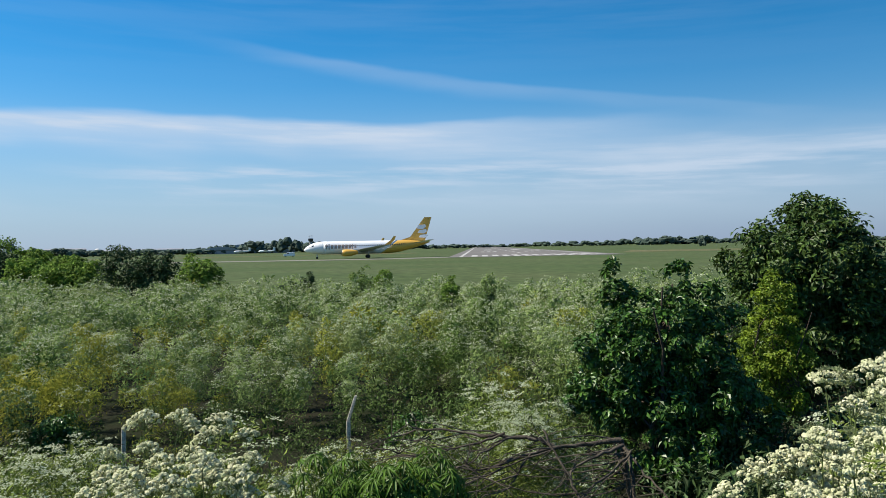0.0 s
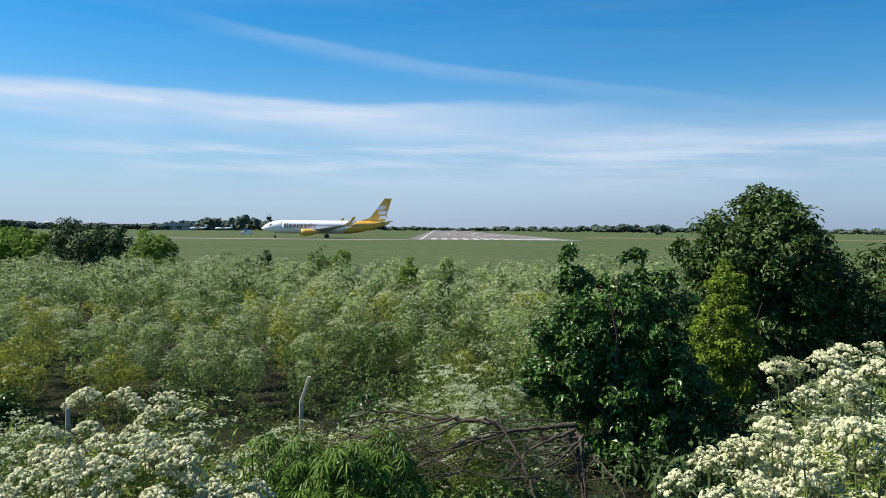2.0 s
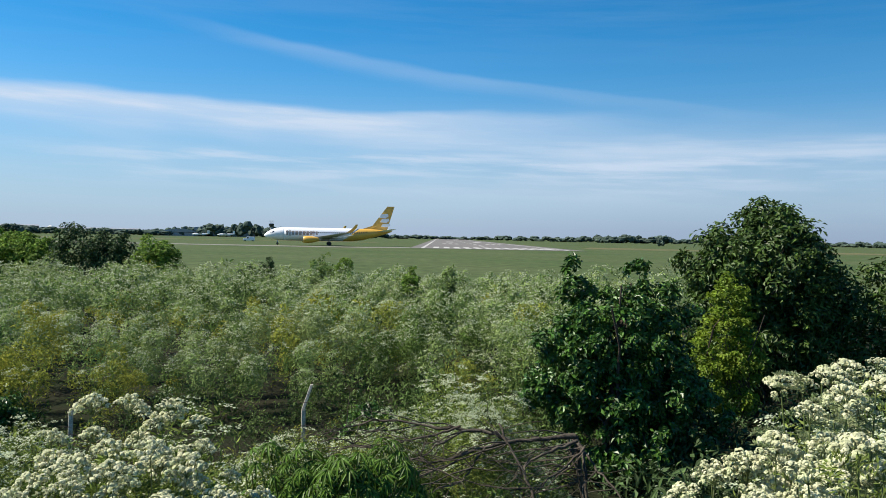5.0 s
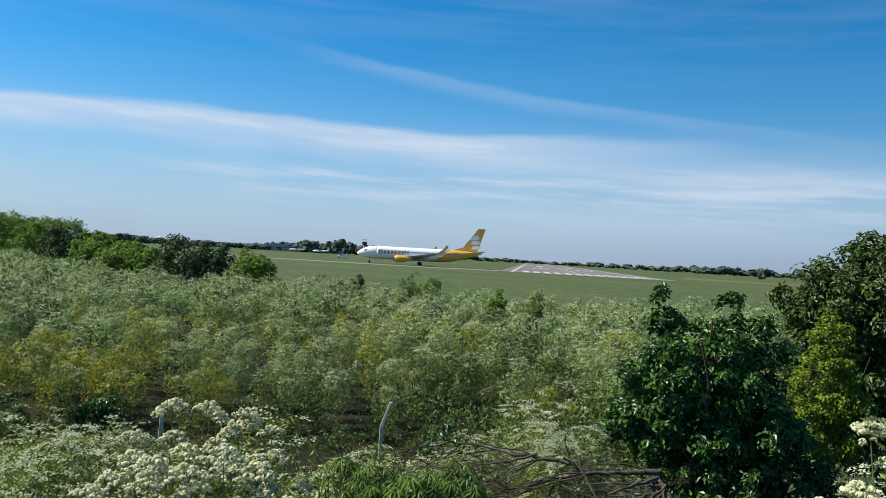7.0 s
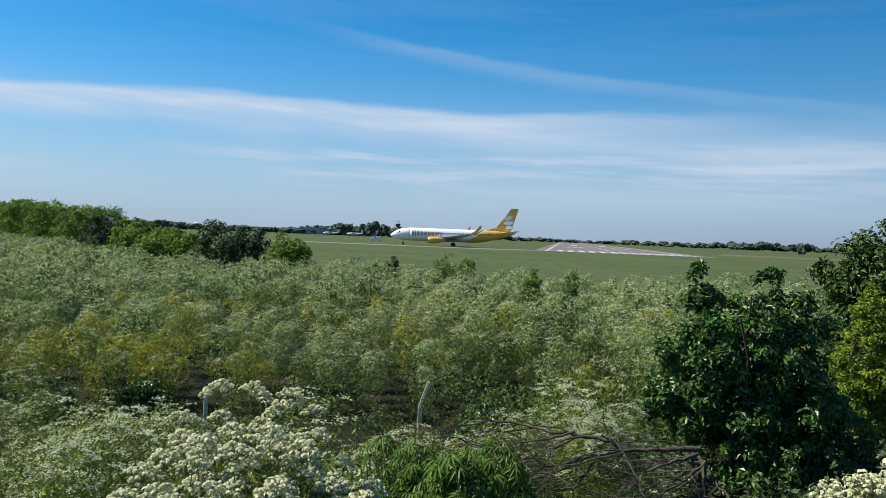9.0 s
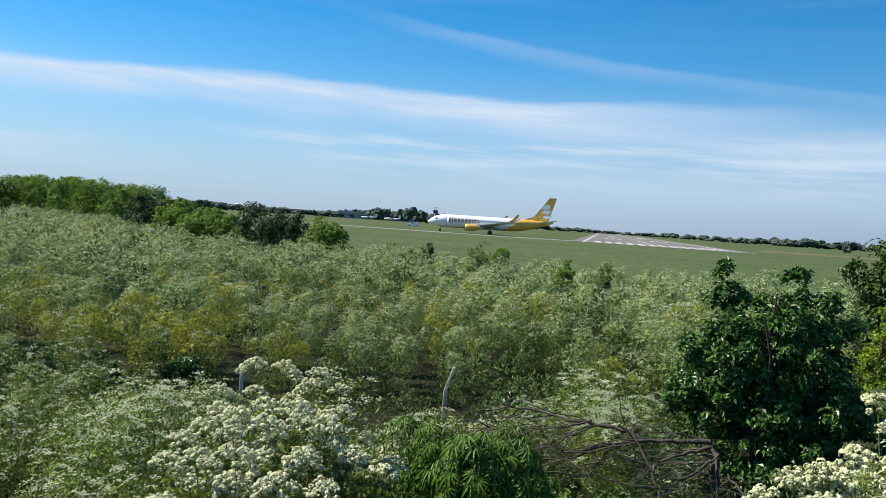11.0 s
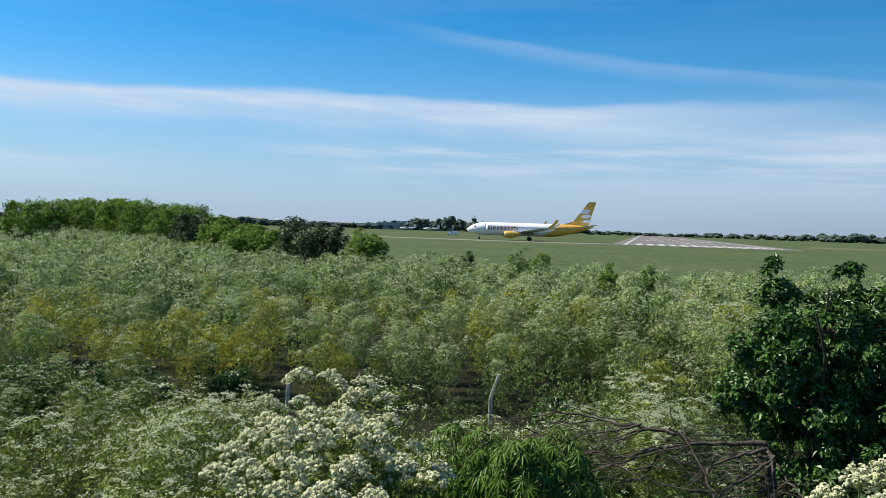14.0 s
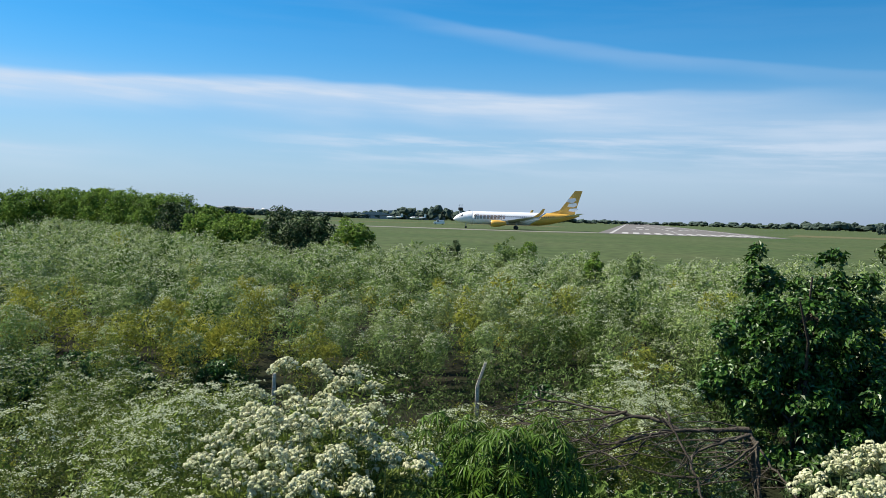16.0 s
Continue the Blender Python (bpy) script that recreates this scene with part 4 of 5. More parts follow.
# ---- fallen branch ----
def make_branch():
    rng = np.random.default_rng(3)
    root = empty("fallen_branch", (1.9, 7.6, float(ground_z(1.9, 7.6))), "bare broken dead branch lying across the weeds", "branch")
    base = np.array(root.location)
    limbs = [([(1.98, 7.9, -0.2), (1.84, 7.75, 0.5), (1.70, 7.58, 1.24)], 0.040, 0.034),
             ([(1.70, 7.58, 1.24), (1.37, 7.54, 1.22), (1.03, 7.49, 1.20), (0.69, 7.42, 1.14), (0.25, 7.34, 1.04)], 0.036, 0.012),
             ([(1.04, 7.59, 1.19), (0.90, 7.60, 1.27), (0.64, 7.62, 1.28), (0.41, 7.63, 1.30), (0.17, 7.74, 1.31), (-0.27, 7.83, 1.33), (-0.59, 7.90, 1.24), (-0.86, 7.88, 1.16)], 0.030, 0.006),
             ([(0.54, 7.43, 1.37), (0.32, 7.44, 1.28), (0.03, 7.54, 1.21), (-0.30, 7.52, 1.15)], 0.018, 0.006),
             ([(1.67, 7.39, 1.24), (1.41, 7.23, 1.20), (1.16, 7.17, 1.11), (1.09, 7.08, 1.01)], 0.024, 0.010),
             ([(0.87, 7.10, 1.48), (0.94, 6.99, 1.32), (1.04, 6.88, 1.15), (1.12, 6.77, 0.99), (1.18, 6.66, 0.72)], 0.013, 0.016),
             ([(0.84, 7.21, 1.26), (0.71, 7.12, 1.21), (0.63, 7.02, 1.09), (0.54, 6.93, 1.00)], 0.014, 0.007),
             ([(0.61, 7.52, 1.30), (0.37, 7.33, 1.24), (0.15, 7.24, 1.12)], 0.015, 0.007),
             ([(0.81, 7.11, 1.24), (0.51, 7.03, 1.16), (0.29, 6.94, 1.10)], 0.012, 0.006),
             ([(-0.14, 7.83, 1.30), (-0.28, 7.83, 1.22), (-0.51, 7.81, 1.09)], 0.010, 0.005),
             ([(1.71, 7.58, 1.24), (1.76, 7.47, 1.10), (1.76, 7.37, 0.90), (1.78, 7.3, 0.4)], 0.026, 0.018),
             ([(1.77, 7.47, 1.16), (1.56, 7.31, 1.01), (1.33, 7.14, 0.93), (1.1, 7.0, 0.75)], 0.016, 0.008),
             ([(1.66, 7.76, 1.21), (1.75, 7.54, 1.14), (1.85, 7.30, 0.98), (1.97, 7.07, 0.88), (2.1, 6.85, 0.6)], 0.018, 0.010),
             ([(1.66, 7.76, 1.21), (1.69, 7.65, 1.02), (1.73, 7.54, 0.80)], 0.014, 0.008)]
    for pts, r0, r1 in limbs:
        pts = np.array(pts) - base
        t = np.linspace(0, 1, len(pts))
        u = np.linspace(0, 1, len(pts) * 3)
        path = np.stack([np.interp(u, t, pts[:, k]) for k in range(3)], 1)
        path[1:-1] += rng.normal(size=(len(u) - 2, 3)) * 0.008
        v, f = tube(path, np.linspace(r0, r1, len(u)) * 0.78 * rng.uniform(0.85, 1.15, len(u)), 7)
        child(mesh_ob("limb", v, f, M_DEAD, smooth=True), root)
    # fine twigs
    for k in range(120):
        pts, r0, r1 = limbs[1 + k % (len(limbs) - 1)]
        j = rng.integers(1, len(pts))
        a = np.array(pts[j]) - base
        d = np.array([rng.normal() - 0.8, rng.normal() * 0.5, rng.normal() * 0.5 - 0.1])
        e = a + d / np.linalg.norm(d) * rng.uniform(0.2, 0.65)
        v, f = tube(bend(rng, a, e, 4, rng.uniform(-0.05, 0.06), 0.015), [0.005, 0.004, 0.003, 0.0015], 4)
        child(mesh_ob("twig", v, f, M_DEAD), root)

    # long bare shoots that trail away from the break
    for k in range(28):
        pts, r0, r1 = limbs[1 + k % (len(limbs) - 1)]
        a = np.array(pts[rng.integers(0, len(pts))]) - base
        d = np.array([-1.0 + rng.normal() * 0.35, rng.normal() * 0.35 - 0.15, rng.normal() * 0.22 - 0.16])
        e = a + d / np.linalg.norm(d) * rng.uniform(0.5, 1.2)
        v, f = tube(bend(rng, a, e, 6, rng.uniform(-0.08, 0.10), 0.018), np.linspace(0.009, 0.002, 6), 5)
        child(mesh_ob("twig", v, f, M_DEAD), root)


make_branch()


# ---- fence ----
def fence_post(x, y, top, cranked):
    z0 = float(ground_z(x, y)) - 0.05
    h = top - z0
    root = empty("fence_post", (x, y, z0), "pale weathered concrete fence post with a cranked top" if cranked else "pale weathered concrete fence post", "fence post", "fence posts")
    path = [(0, 0, 0), (0.0, 0, h - 0.30), (0.0, 0, h - 0.28), (0.09, 0.02, h)] if cranked else [(0, 0, 0), (0.015, 0, h * 0.5), (0.03, 0, h - 0.05), (0.032, 0, h)]
    bm = bmesh.new()
    rings = []
    for i, q in enumerate(path):
        w = 0.026 - 0.003 * i
        rings.append([bm.verts.new((q[0] + sx * w, q[1] + sy * w, q[2])) for sx, sy in ((-0.7, -1), (0.7, -1), (1, -0.7), (1, 0.7), (0.7, 1), (-0.7, 1), (-1, 0.7), (-1, -0.7))])
    for a, b in zip(rings, rings[1:]):
        for j in range(8):
            bm.faces.new((a[j], a[(j + 1) % 8], b[(j + 1) % 8], b[j]))
    bm.faces.new(rings[-1])
    part("shaft", bm, M_POST, root)
    for k in range(3):
        s = Soup()
        z = h * (0.55 + 0.17 * k)
        s.add(*tube([(-0.06, -0.055, z), (0.06, -0.055, z)], [0.003, 0.003], 4))
        child(s.ob("wire_tie", M_WIRE), root)


fence_post(-1.18, 9.07, 1.44, True)
fence_post(-3.67, 8.59, 1.24, False)


def fence_net():
    s = Soup()
    a, b = np.array([-4.6, 8.36]), np.array([0.6, 9.36])
    length = float(np.linalg.norm(b - a))
    way = (b - a) / length

    def at(u, z):
        q = a + way * u
        return (q[0], q[1] - 0.05, z)
    for z in (1.0, 0.55, 0.1):
        s.add(*tube([at(u, z - 0.02 * math.sin(u * 2.3)) for u in np.linspace(0, length, 40)], [0.0016] * 40, 4))
    n = int(length / 0.075)
    for k in range(-14, n):
        for sg in (1, -1):
            u0, u1 = (k * 0.075, k * 0.075 + 1.05) if sg > 0 else (k * 0.075 + 1.05, k * 0.075)
            if min(u0, u1) < 0 or max(u0, u1) > length:
                continue
            s.add(*tube([at(u0, -0.05), at(u1, 1.0)], [0.0016, 0.0016], 3))
    return tagged(s.ob("fence_net", M_WIRE), "rusty sagging chain-link fence between the posts", "fence")


fence_net()

# ---- the airliner ----
M_WHITE = material("white_aircraft_paint", (0.82, 0.83, 0.84), (0.78, 0.79, 0.80), 0.30, scale=0.3, fine=3, tone=0.04)
M_YELLOW = material("yellow_aircraft_paint", (0.70, 0.40, 0.07), (0.64, 0.37, 0.07), 0.32, scale=0.3, fine=3, tone=0.05)
M_GREY = material("grey_aircraft_metal", (0.50, 0.51, 0.53), (0.43, 0.44, 0.46), 0.40, metal=0.2, scale=0.6, fine=4, tone=0.08)
M_DARK = material("dark_rubber", (0.025, 0.025, 0.027), (0.035, 0.035, 0.035), 0.7, scale=3, fine=20)
M_GLASS = material("dark_window_glass", (0.03, 0.035, 0.045), (0.02, 0.025, 0.03), 0.12, scale=3, fine=20)
M_LETTER = material("grey_lettering_paint", (0.30, 0.25, 0.22), (0.34, 0.28, 0.25), 0.5, scale=2, fine=20)


def airliner():
    """Nose towards -x in its own space, wheels on z = 0, 39.5 m long."""
    root = empty("airliner", (0, 0, 0), "white and yellow twin-engined airliner on the taxiway", "aeroplane")
    L, zc, rr = 39.5, 3.35, 1.95
    # fuselage sections: distance from the nose, radius, height of the centre
    sec = [(0.0, 0.05, zc - 0.55), (0.35, 0.50, zc - 0.50), (1.0, 0.90, zc - 0.38), (2.0, 1.32, zc - 0.22), (3.2, 1.66, zc - 0.08), (4.6, 1.86, zc), (6.0, rr, zc),
           (12, rr, zc), (18, rr, zc), (24.5, rr, zc), (27.0, 1.93, zc + 0.02), (30.0, 1.72, zc + 0.22), (33.0, 1.32, zc + 0.58), (36.0, 0.82, zc + 0.98), (38.2, 0.42, zc + 1.25), (L - 0.3, 0.12, zc + 1.35)]

    def at(x):
        xs = [q[0] for q in sec]
        return float(np.interp(x, xs, [q[1] for q in sec])), float(np.interp(x, xs, [q[2] for q in sec]))

    def shell(x0, x1, lean0, lean1, name, mat, label=""):
        """Part of the fuselage between two slanting cuts."""
        n, steps = 28, 20
        v, f = [], []
        for i in range(steps + 1):
            for j in range(n):
                a = 2 * math.pi * j / n
                up = math.sin(a)
                x = (x0 + lean0 * up) * (1 - i / steps) + (x1 + lean1 * up) * i / steps
                r, z = at(min(max(x, 0), L))
                v.append((x, math.cos(a) * r, z + up * r * 1.04))
        for i in range(steps):
            for j in range(n):
                k = (j + 1) % n
                f.append((i * n + j, (i + 1) * n + j, (i + 1) * n + k, i * n + k))
        f.append(tuple(range(n)))
        f.append(tuple(steps * n + j for j in range(n))[::-1])
        return child(mesh_ob(name, v, f, mat, smooth=True), root, label)

    shell(0, 6, 0, 0, "nose", M_WHITE)
    shell(6, 26.2, 0, 2.8, "fuselage", M_WHITE)
    shell(26.2, L - 0.3, 2.8, 0, "tail_section", M_YELLOW, "yellow painted rear fuselage")

    def wing(name, pts, mat, parent=root, label=""):
        """A flat lifting surface: rows of leading edge, trailing edge and thickness at each station."""
        v, f = [], []
        for (lx, ly, lz), (tx, ty, tz), th in pts:
            l, t = np.array([lx, ly, lz]), np.array([tx, ty, tz])
            up = np.array([0, 0, 1.0]) if abs(pts[-1][0][1] - pts[0][0][1]) > abs(pts[-1][0][2] - pts[0][0][2]) else np.array([0, 1.0, 0])
            v += [l, l * 0.7 + t * 0.3 + up * th / 2, t, l * 0.7 + t * 0.3 - up * th / 2]
        for i in range(len(pts) - 1):
            for j in range(4):
                k = (j + 1) % 4
                f.append((i * 4 + j, i * 4 + k, i * 4 + 4 + k, i * 4 + 4 + j))
        f += [(0, 1, 2, 3), tuple(len(v) - 4 + j for j in (3, 2, 1, 0))]
        return child(mesh_ob(name, v, f, mat), parent, label)

    for sg in (-1, 1):
        w = wing("wing", [((13.2, sg * 1.6, 2.3), (21.4, sg * 1.6, 2.2), 0.9), ((16.4, sg * 6.2, 2.75), (21.6, sg * 6.2, 2.7), 0.55), ((23.2, sg * 16.9, 4.0), (25.0, sg * 16.9, 4.0), 0.2)], M_GREY)
        wing("winglet", [((23.4, sg * 16.9, 4.0), (25.0, sg * 16.9, 4.0), 0.2), ((25.1, sg * 17.7, 5.3), (26.2, sg * 17.7, 5.3), 0.15), ((25.9, sg * 17.9, 6.4), (26.6, sg * 17.9, 6.4), 0.08)], M_YELLOW, w, "upswept yellow winglet")
        for k in range(3):
            y = sg * (7.6 + 3.0 * k)
            x = 20.2 + 1.25 * k
            s = Soup()
            s.add(*tube([(x, y, 2.55 + 0.33 * k), (x + 1.4, y, 2.42 + 0.33 * k), (x + 3.0, y, 2.6 + 0.33 * k)], [0.12, 0.2, 0.04], 7))
            child(s.ob("flap_fairing", M_WHITE, True), w)
        # engine
        y = sg * 4.9
        v, f = tube([(11.6, y, 1.75), (11.75, y, 1.75), (12.8, y, 1.75), (14.2, y, 1.78), (15.4, y, 1.85), (16.3, y, 1.9)], [0.86, 1.0, 1.08, 1.0, 0.72, 0.5], 20)
        eng = child(mesh_ob("engine", v, f, M_YELLOW, smooth=True), root, "yellow engine nacelle")
        v, f = tube([(11.58, y, 1.75), (11.72, y, 1.75)], [0.82, 0.9], 20)
        child(mesh_ob("intake_lip", v, f, M_GREY), eng, "bare metal intake ring")
        v, f = tube([(12.1, y, 1.75), (12.12, y, 1.75), (12.13, y, 1.75)], [0.80, 0.4, 0.02], 20)
        child(mesh_ob("fan", v, f, M_DARK), eng)
        v, f = tube([(15.9, y, 1.9), (16.6, y, 1.93), (17.2, y, 1.96)], [0.46, 0.34, 0.05], 14)
        child(mesh_ob("exhaust", v, f, M_GREY), eng)
        wing("pylon", [((13.2, y, 2.5), (17.0, y, 2.3), 0.3), ((14.2, y, 2.95), (18.0, y, 2.75), 0.3)], M_WHITE, eng)
        # tailplane
        wing("tailplane", [((34.0, sg * 0.6, zc + 1.2), (37.8, sg * 0.6, zc + 1.2), 0.4), ((38.0, sg * 7.1, zc + 2.0), (39.5, sg * 7.1, zc + 2.0), 0.12)], M_WHITE)
    fin = wing("tail_fin", [((29.5, 0, zc + 1.9), (37.6, 0, zc + 1.3), 0.35), ((33.0, 0, zc + 3.0), (38.0, 0, zc + 3.0), 0.4), ((37.6, 0, 12.5), (39.9, 0, 12.5), 0.16)], M_YELLOW, label="yellow tail fin with a pale emblem")
    # pale emblem on both sides of the fin
    for sg in (-1, 1):
        for q in range(3):
            c = np.array([36.55 + 0.30 * q, sg * 0.26, 9.3 - 1.45 * q])
            pts = [(-1.0, 0.7), (1.2, 0.95), (1.5, 0.2), (0.5, -0.55), (-1.5, -0.35)]
            v = [(c[0] + a, c[1] - sg * 0.03 * (c[2] + b - 7.5) / 2, c[2] + b * (1 - 0.12 * q)) for a, b in pts]
            v += [(p_[0], p_[1] - sg * 0.12, p_[2]) for p_ in v]
            f = [tuple(range(5)), tuple(range(9, 4, -1))] + [(i, (i + 1) % 5, 5 + (i + 1) % 5, 5 + i) for i in range(5)]
            child(mesh_ob("emblem", v, f, M_WHITE), fin)
    # windows
    for sg in (-1, 1):
        for k in range(44):
            x = 6.6 + 0.57 * k
            r, z = at(x)
            s = [(x - 0.13, 0.42), (x + 0.13, 0.42), (x + 0.13, 0.80), (x - 0.13, 0.80)]
            v = [(a, sg * (math.sqrt(max(r * r - (b / 1.04) ** 2, 0.01)) + 0.015), z + b) for a, b in s]
            v += [(a, c_ - sg * 0.06, d_) for a, c_, d_ in v]
            f = [(0, 1, 2, 3), (7, 6, 5, 4), (0, 4, 5, 1), (1, 5, 6, 2), (2, 6, 7, 3), (3, 7, 4, 0)]
            child(mesh_ob("cabin_window", v, f, M_GLASS), root)
        # the airline's name as plain bars of its size
        for k, (x, w, h) in enumerate(((6.6, 0.55, 1.5), (7.5, 0.35, 1.7), (8.2, 0.75, 1.2), (9.3, 0.75, 1.2), (10.4, 0.75, 1.2), (11.5, 0.75, 1.2), (12.6, 0.75, 1.2), (13.7, 0.75, 1.2), (14.7, 0.3, 1.5), (15.4, 0.6, 1.1))):
            z0 = 0.2 - h / 2 + 0.15
            v, f = [], []
            for q in range(6):
                b = z0 + h * q / 5
                for a in (x, x + w):
                    r, z = at(a)
                    v.append((a, sg * (math.sqrt(max(r * r - (b / 1.04) ** 2, 0.01)) + 0.03), z + b))
            v += [(a, c_ - sg * 0.06, d_) for a, c_, d_ in v]
            for q in range(5):
                k2 = 2 * q
                f += [(k2, k2 + 1, k2 + 3, k2 + 2), (k2 + 14, k2 + 15, k2 + 13, k2 + 12), (k2, k2 + 2, k2 + 14, k2 + 12), (k2 + 1, k2 + 13, k2 + 15, k2 + 3)]
            f += [(0, 12, 13, 1), (10, 11, 23, 22)]
            child(mesh_ob("name_bar", v, f, M_LETTER), root)
        # windscreen
        for a0, a1 in ((1.7, 2.3), (2.35, 3.0)):
            v = []
            for a, b in ((a0, 0.50), (a1, 0.62), (a1, 1.12), (a0 + 0.2, 0.98)):
                r, z = at(a)
                v.append((a, sg * (math.sqrt(max(r * r - (min(b, r * 0.95) / 1.04) ** 2, 0.01)) + 0.03), z + b))
            v += [(a + 0.02, c_ * 0.93, d_ - 0.03) for a, c_, d_ in v]
            child(mesh_ob("windscreen", v, [(0, 1, 2, 3), (7, 6, 5, 4), (0, 4, 5, 1), (1, 5, 6, 2), (2, 6, 7, 3), (3, 7, 4, 0)], M_GLASS), root)
    # landing gear
    for x, y, r, n in ((4.0, 0, 0.36, 2), (19.6, -2.86, 0.56, 2), (19.6, 2.86, 0.56, 2)):
        s = Soup()
        s.add(*tube([(x, y, r), (x, y, 2.2)], [0.13, 0.17], 8))
        s.add(*tube([(x, y - 0.5, r), (x, y + 0.5, r)], [0.09, 0.09], 8))
        leg = child(s.ob("gear_leg", M_GREY, True), root)
        for k in (-1, 1):
            yy = y + k * 0.42
            v, f = tube([(x, yy - 0.2, r), (x, yy - 0.19, r), (x, yy - 0.12, r), (x, yy + 0.12, r), (x, yy + 0.19, r), (x, yy + 0.2, r)], [0.05, r * 0.86, r, r, r * 0.86, 0.05], 18)
            child(mesh_ob("wheel", v, f, M_DARK, smooth=True), leg, "black tyred wheel")
    return root


plane = airliner()
# its nose stands at this bearing; it heads across the view, turned a little towards the camera
PLANE_HEAD = 4.0
mid = polar(-5.6, 239.0, 0.046)
ux = Vector((math.cos(radians(-5.6)), math.sin(radians(5.6)), 0))
ux.rotate(Euler((0, 0, radians(PLANE_HEAD))))
plane.matrix_world = Matrix.Translation(mid - ux * 19.75) @ Matrix.Rotation(math.atan2(ux.y, ux.x), 4, "Z")


# ---- the far airport ----
M_ROOF = material("pale_sheet_roof", (0.310, 0.324, 0.345), (0.262, 0.276, 0.297), 0.5, metal=0.2, scale=0.1, fine=1.5, tone=0.1)
M_SHED = material("shed_wall", (0.207, 0.214, 0.228), (0.172, 0.172, 0.186), 0.8, scale=0.1, fine=1.5)
M_PLASTER = material("white_plaster", (0.624, 0.616, 0.592), (0.544, 0.528, 0.496), 0.85, scale=0.2, fine=2, tone=0.1)
M_BROWN = material("brown_brick", (0.166, 0.117, 0.097), (0.131, 0.097, 0.083), 0.9, scale=0.2, fine=2)
M_STEEL = material("painted_mast_steel", (0.483, 0.469, 0.469), (0.380, 0.345, 0.345), 0.6, scale=0.6, fine=4)


def box_bm(x0, x1, y0, y1, z0, z1, bevel=0.0):
    bm = bmesh.new()
    bmesh.ops.create_cube(bm, size=1)
    for v in bm.verts:
        v.co = Vector(((x0 + x1) / 2 + v.co.x * (x1 - x0), (y0 + y1) / 2 + v.co.y * (y1 - y0), (z0 + z1) / 2 + v.co.z * (z1 - z0)))
    if bevel:
        bmesh.ops.bevel(bm, geom=bm.edges[:], offset=bevel, segments=2, affect="EDGES")
    return bm


def face_camera(ob, az):
    ob.rotation_euler = (0, 0, radians(-az))
    return ob


def hangar(az, r, w, d, h, label):
    root = face_camera(empty("hangar", polar(az, r), label, "hangar", "airport hangars"), az)
    part("wall", box_bm(-w / 2, w / 2, 0, d, 0, h * 0.55), M_SHED, root)
    v, f = [], []
    n = 14
    for y in (-0.6, d + 0.6):
        for j in range(n + 1):
            t = j / n * 2 - 1
            v.append((t * (w / 2 + 0.5), y, h * 0.55 + 0.01 + h * 0.45 * (1 - t * t)))
    for j in range(n):
        f.append((j, j + 1, n + 2 + j, n + 1 + j))
    f += [tuple(range(n + 1)), tuple(range(2 * n + 1, n, -1))]
    child(mesh_ob("roof", v, f, M_ROOF), root, "pale curved sheet roof")
    for k in range(3):
        part("door", box_bm(-w * 0.4 + k * w * 0.27, -w * 0.4 + k * w * 0.27 + w * 0.25, -0.15, -0.01, 0, h * 0.45), M_ROOF, root)
    return root


hangar(-14.7, 830, 40, 40, 9.5, "grey hangar with a pale curved roof beyond the apron")
hangar(-12.6, 800, 46, 40, 8.5, "wide grey hangar with a pale curved roof beyond the apron")
hangar(-16.2, 780, 34, 30, 7.0, "low grey hangar with a pale curved roof beyond the apron")


def house(az, r, w, d, h, mat, label, roof=1.5, name="building", cat="building", bays=5):
    root = face_camera(empty(name, polar(az, r), label, cat, "far airport buildings"), az)
    part("wall", box_bm(-w / 2, w / 2, 0, d, 0, h), mat, root)
    bm = bmesh.new()
    e = 0.4
    vs = [bm.verts.new(q) for q in ((-w / 2 - e, -e, h + 0.01), (w / 2 + e, -e, h + 0.01), (w / 2 + e, d + e, h + 0.01), (-w / 2 - e, d + e, h + 0.01), (-w / 2 + e, d / 2, h + roof), (w / 2 - e, d / 2, h + roof))]
    for q in ((0, 1, 5, 4), (2, 3, 4, 5), (1, 2, 5), (3, 0, 4), (3, 2, 1, 0)):
        bm.faces.new([vs[i] for i in q])
    part("roof", bm, M_ROOF, root)
    for k in range(bays):
        x = -w / 2 + w * (k + 0.5) / bays
        part("window", box_bm(x - w / bays * 0.25, x + w / bays * 0.25, -0.08, -0.01, h * 0.35, h * 0.75), M_GLASS, root)
    return root


house(-9.15, 745, 15, 10, 4.6, M_PLASTER, "low white airport building beside the mast")
house(-8.45, 750, 8, 8, 3.2, M_PLASTER, "small white airport hut", bays=2)
house(-7.85, 640, 6, 6, 4.0, M_PLASTER, "white hut with dark doorway beside the taxiway", roof=0.5, bays=2)
house(-26.3, 900, 40, 16, 7.5, M_BROWN, "long brown building on the airfield's edge", bays=9)
house(-27.9, 930, 44, 16, 6.5, M_BROWN, "long low brown building behind the hedge", bays=9)
house(-23.6, 920, 26, 14, 5.5, M_BROWN, "brown building behind the hedge", bays=6)
house(-20.5, 980, 60, 20, 6.0, M_SHED, "long grey shed behind the hedge", bays=10)
house(-29.55, 1100, 9, 9, 17, M_SHED, "tall grey block far behind the hedge", roof=0.6, bays=2)
house(-30.35, 1100, 5, 5, 15, M_SHED, "slim grey tower far behind the hedge", roof=0.6, bays=1)
house(-4.3, 900, 5, 5, 4.5, M_PLASTER, "tiny white hut far across the airfield", roof=1.2, bays=1)


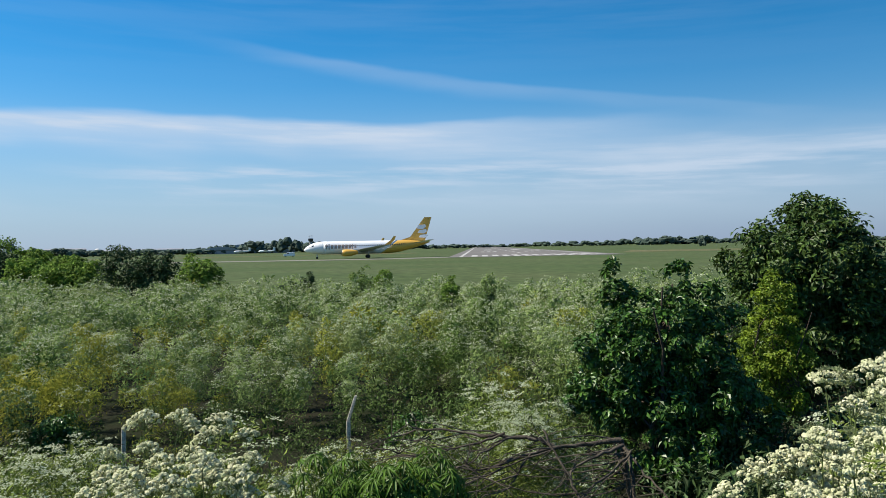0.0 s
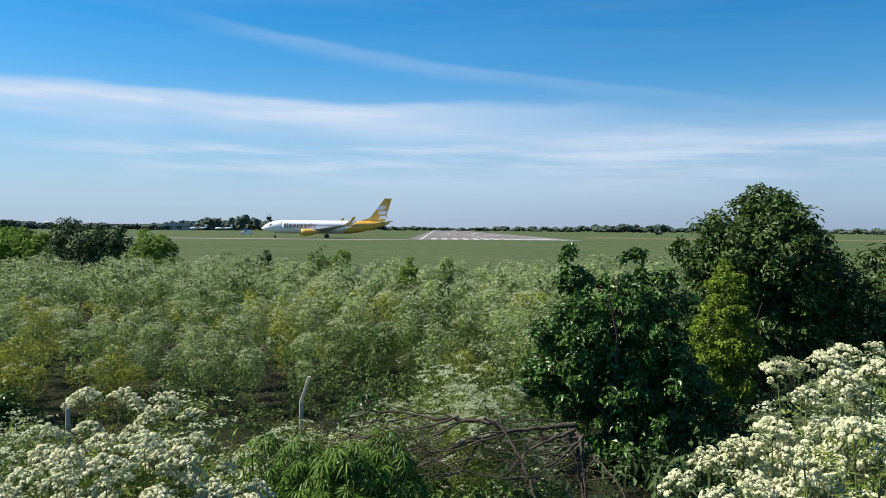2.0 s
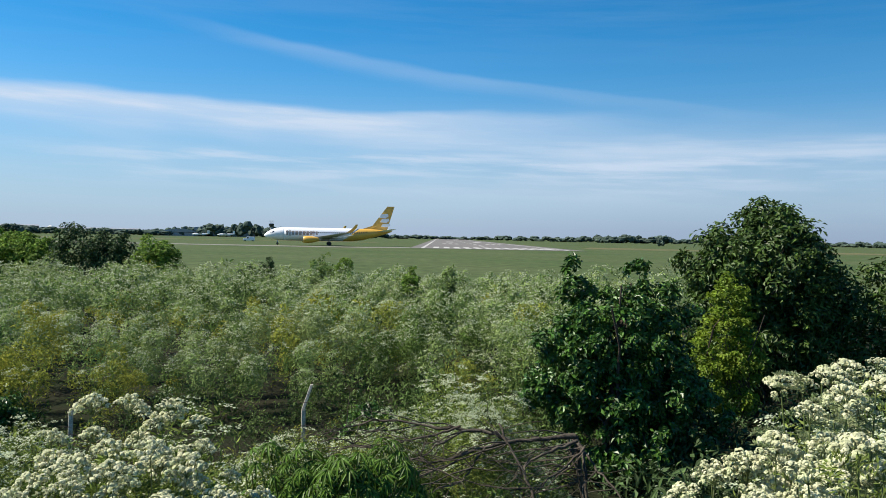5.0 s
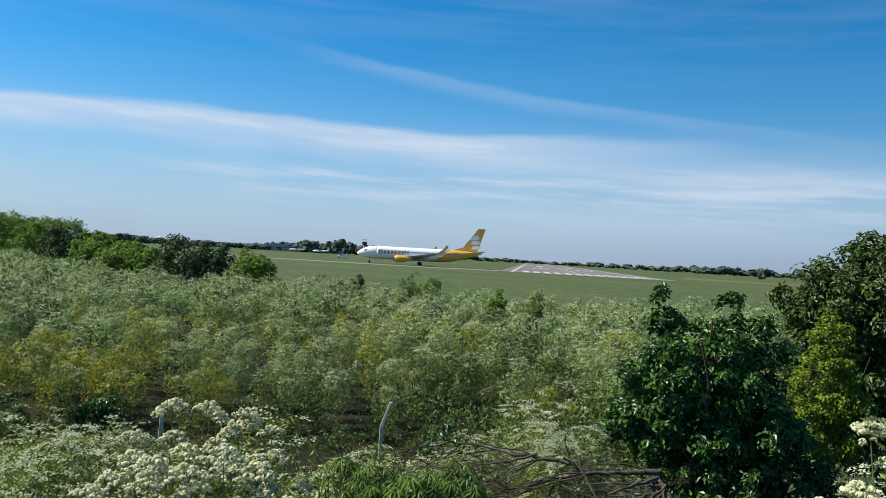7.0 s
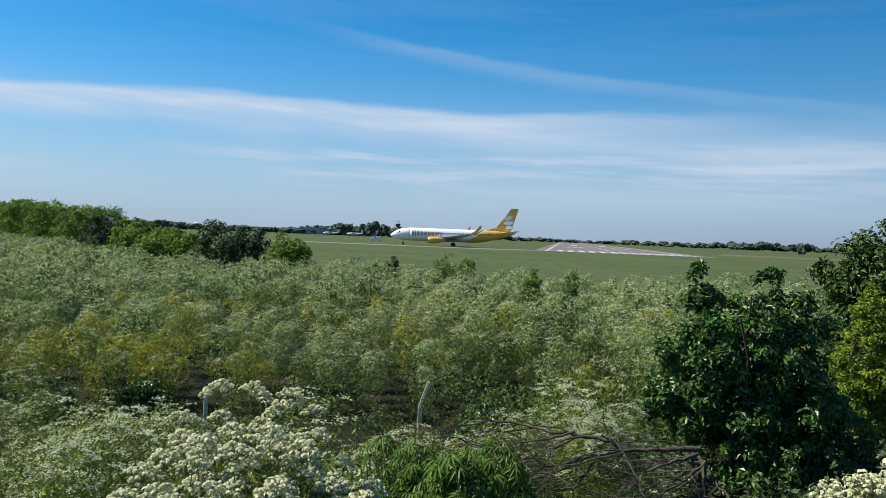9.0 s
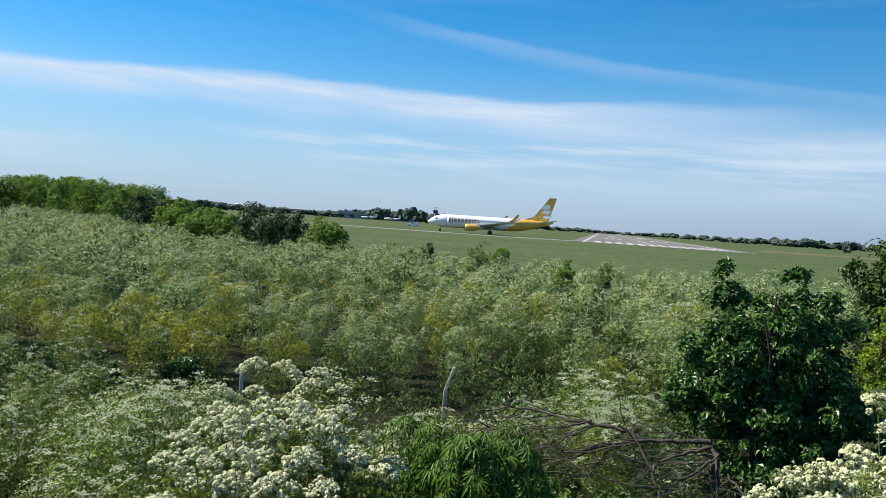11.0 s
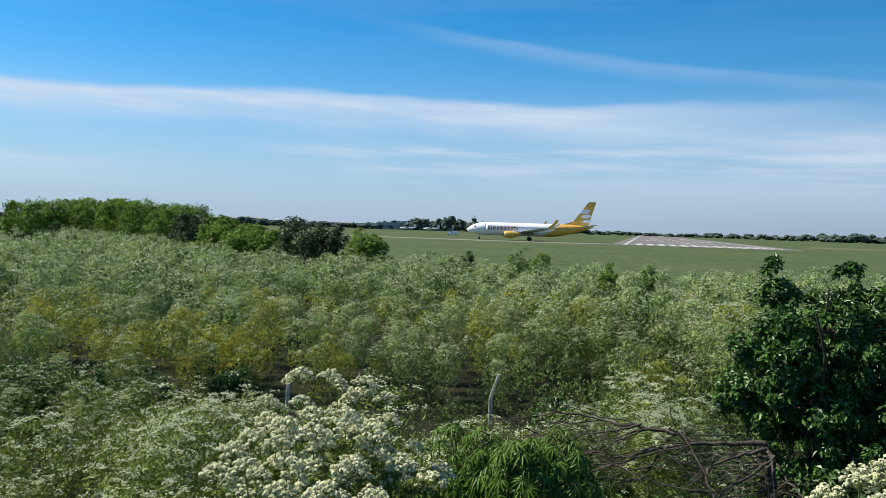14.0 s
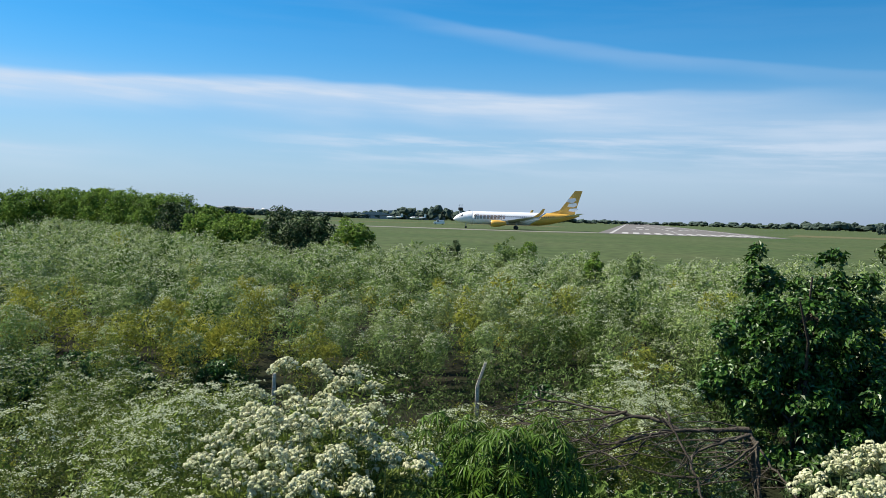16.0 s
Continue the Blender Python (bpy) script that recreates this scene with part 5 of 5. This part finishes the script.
def dome(az, r, rad):
    root = face_camera(empty("radar_dome", polar(az, r), "white radar dome on a low drum", "dome"), az)
    v, f = tube([(0, 0, 0), (0, 0, 3.0)], [rad * 0.8, rad * 0.8], 16)
    child(mesh_ob("drum", v, f, M_PLASTER), root)
    pts, rs = [], []
    for k in range(9):
        a = -0.5 + (math.pi / 2 + 0.45) * k / 8
        pts.append((0, 0, 3.0 + rad * 0.5 + rad * math.sin(a))), rs.append(max(rad * math.cos(a), 0.02))
    v, f = tube(pts, rs, 18)
    child(mesh_ob("shell", v, f, M_PLASTER, smooth=True), root)


dome(-24.35, 890, 3.4)


def mast(az, r, h):
    root = face_camera(empty("control_mast", polar(az, r), "slender pale airport mast with a cabin and antennas", "mast"), az)
    v, f = tube([(0, 0, 0), (0, 0, h * 0.62)], [1.5, 1.1], 10)
    child(mesh_ob("shaft", v, f, M_STEEL), root)
    v, f = tube([(0, 0, h * 0.62), (0, 0, h * 0.66), (0, 0, h * 0.80), (0, 0, h * 0.82)], [1.2, 2.3, 2.5, 1.4], 10)
    child(mesh_ob("cabin", v, f, M_GLASS), root, "dark glazed cabin")
    for x in (-1.2, 0.3, 1.4):
        v, f = tube([(x, 0, h * 0.81), (x, 0, h)], [0.16, 0.1], 5)
        child(mesh_ob("antenna", v, f, M_STEEL), root)
    v, f = tube([(-2.6, 0, h * 0.95), (2.0, 0, h * 0.97)], [0.16, 0.16], 5)
    child(mesh_ob("antenna", v, f, M_STEEL), root)


mast(-9.82, 740, 16.3)


def parked_plane(az, r, turn, label):
    root = empty("parked_aeroplane", polar(az, r), label, "aeroplane", "parked aeroplanes")
    root.rotation_euler = (0, 0, radians(-az + turn))
    v, f = tube([(-7.5, 0, 1.9), (-6.8, 0, 1.95), (-5, 0, 2.1), (2, 0, 2.1), (6, 0, 2.5), (7.8, 0, 2.8)], [0.1, 0.6, 0.95, 0.95, 0.5, 0.1], 12)
    child(mesh_ob("fuselage", v, f, M_WHITE, smooth=True), root)
    part("wing", box_bm(-1.4, 0.8, -8, 8, 2.9, 3.1, 0.06), M_WHITE, root)
    part("tail_fin", box_bm(5.6, 7.6, -0.12, 0.12, 2.9, 5.6, 0.05), M_WHITE, root)
    part("tailplane", box_bm(6.2, 7.5, -2.8, 2.8, 5.5, 5.65, 0.05), M_WHITE, root)
    for y in (-2.6, 2.6):
        v, f = tube([(-2.6, y, 2.7), (-1.5, y, 2.75), (0.8, y, 2.8)], [0.3, 0.45, 0.15], 8)
        child(mesh_ob("engine", v, f, M_GREY, smooth=True), root)
    for x, y in ((-5.4, 0), (0.4, -1.6), (0.4, 1.6)):
        s = Soup()
        s.add(*tube([(x, y - 0.12, 0.35), (x, y - 0.08, 0.35), (x, y + 0.08, 0.35), (x, y + 0.12, 0.35)], [0.1, 0.35, 0.35, 0.1], 10))
        s.add(*tube([(x, y, 0.35), (x, y, 1.6)], [0.06, 0.06], 5))
        child(s.ob("wheel", M_DARK), root)


parked_plane(-14.75, 715, 4, "small white propeller aeroplane parked on the apron")
parked_plane(-13.0, 705, -5, "small white propeller aeroplane parked near the hangars")


def van(az, r):
    root = face_camera(empty("van", polar(az, r), "white van parked on the airfield grass", "van"), az)
    part("body", box_bm(-2.4, 2.4, 0, 1.9, 0.35, 1.3, 0.12), M_WHITE, root)
    part("cabin", box_bm(-1.2, 2.35, 0.1, 1.8, 1.28, 2.0, 0.15), M_WHITE, root)
    part("side_window", box_bm(-1.0, -0.1, -0.01, 0.12, 1.3, 1.8), M_GLASS, root)
    for x in (-1.6, 1.6):
        for y in (0.12, 1.78):
            v, f = tube([(x, y - 0.11, 0.33), (x, y - 0.1, 0.33), (x, y + 0.1, 0.33), (x, y + 0.11, 0.33)], [0.08, 0.33, 0.33, 0.08], 12)
            child(mesh_ob("wheel", v, f, M_DARK), root)


van(-11.4, 335)
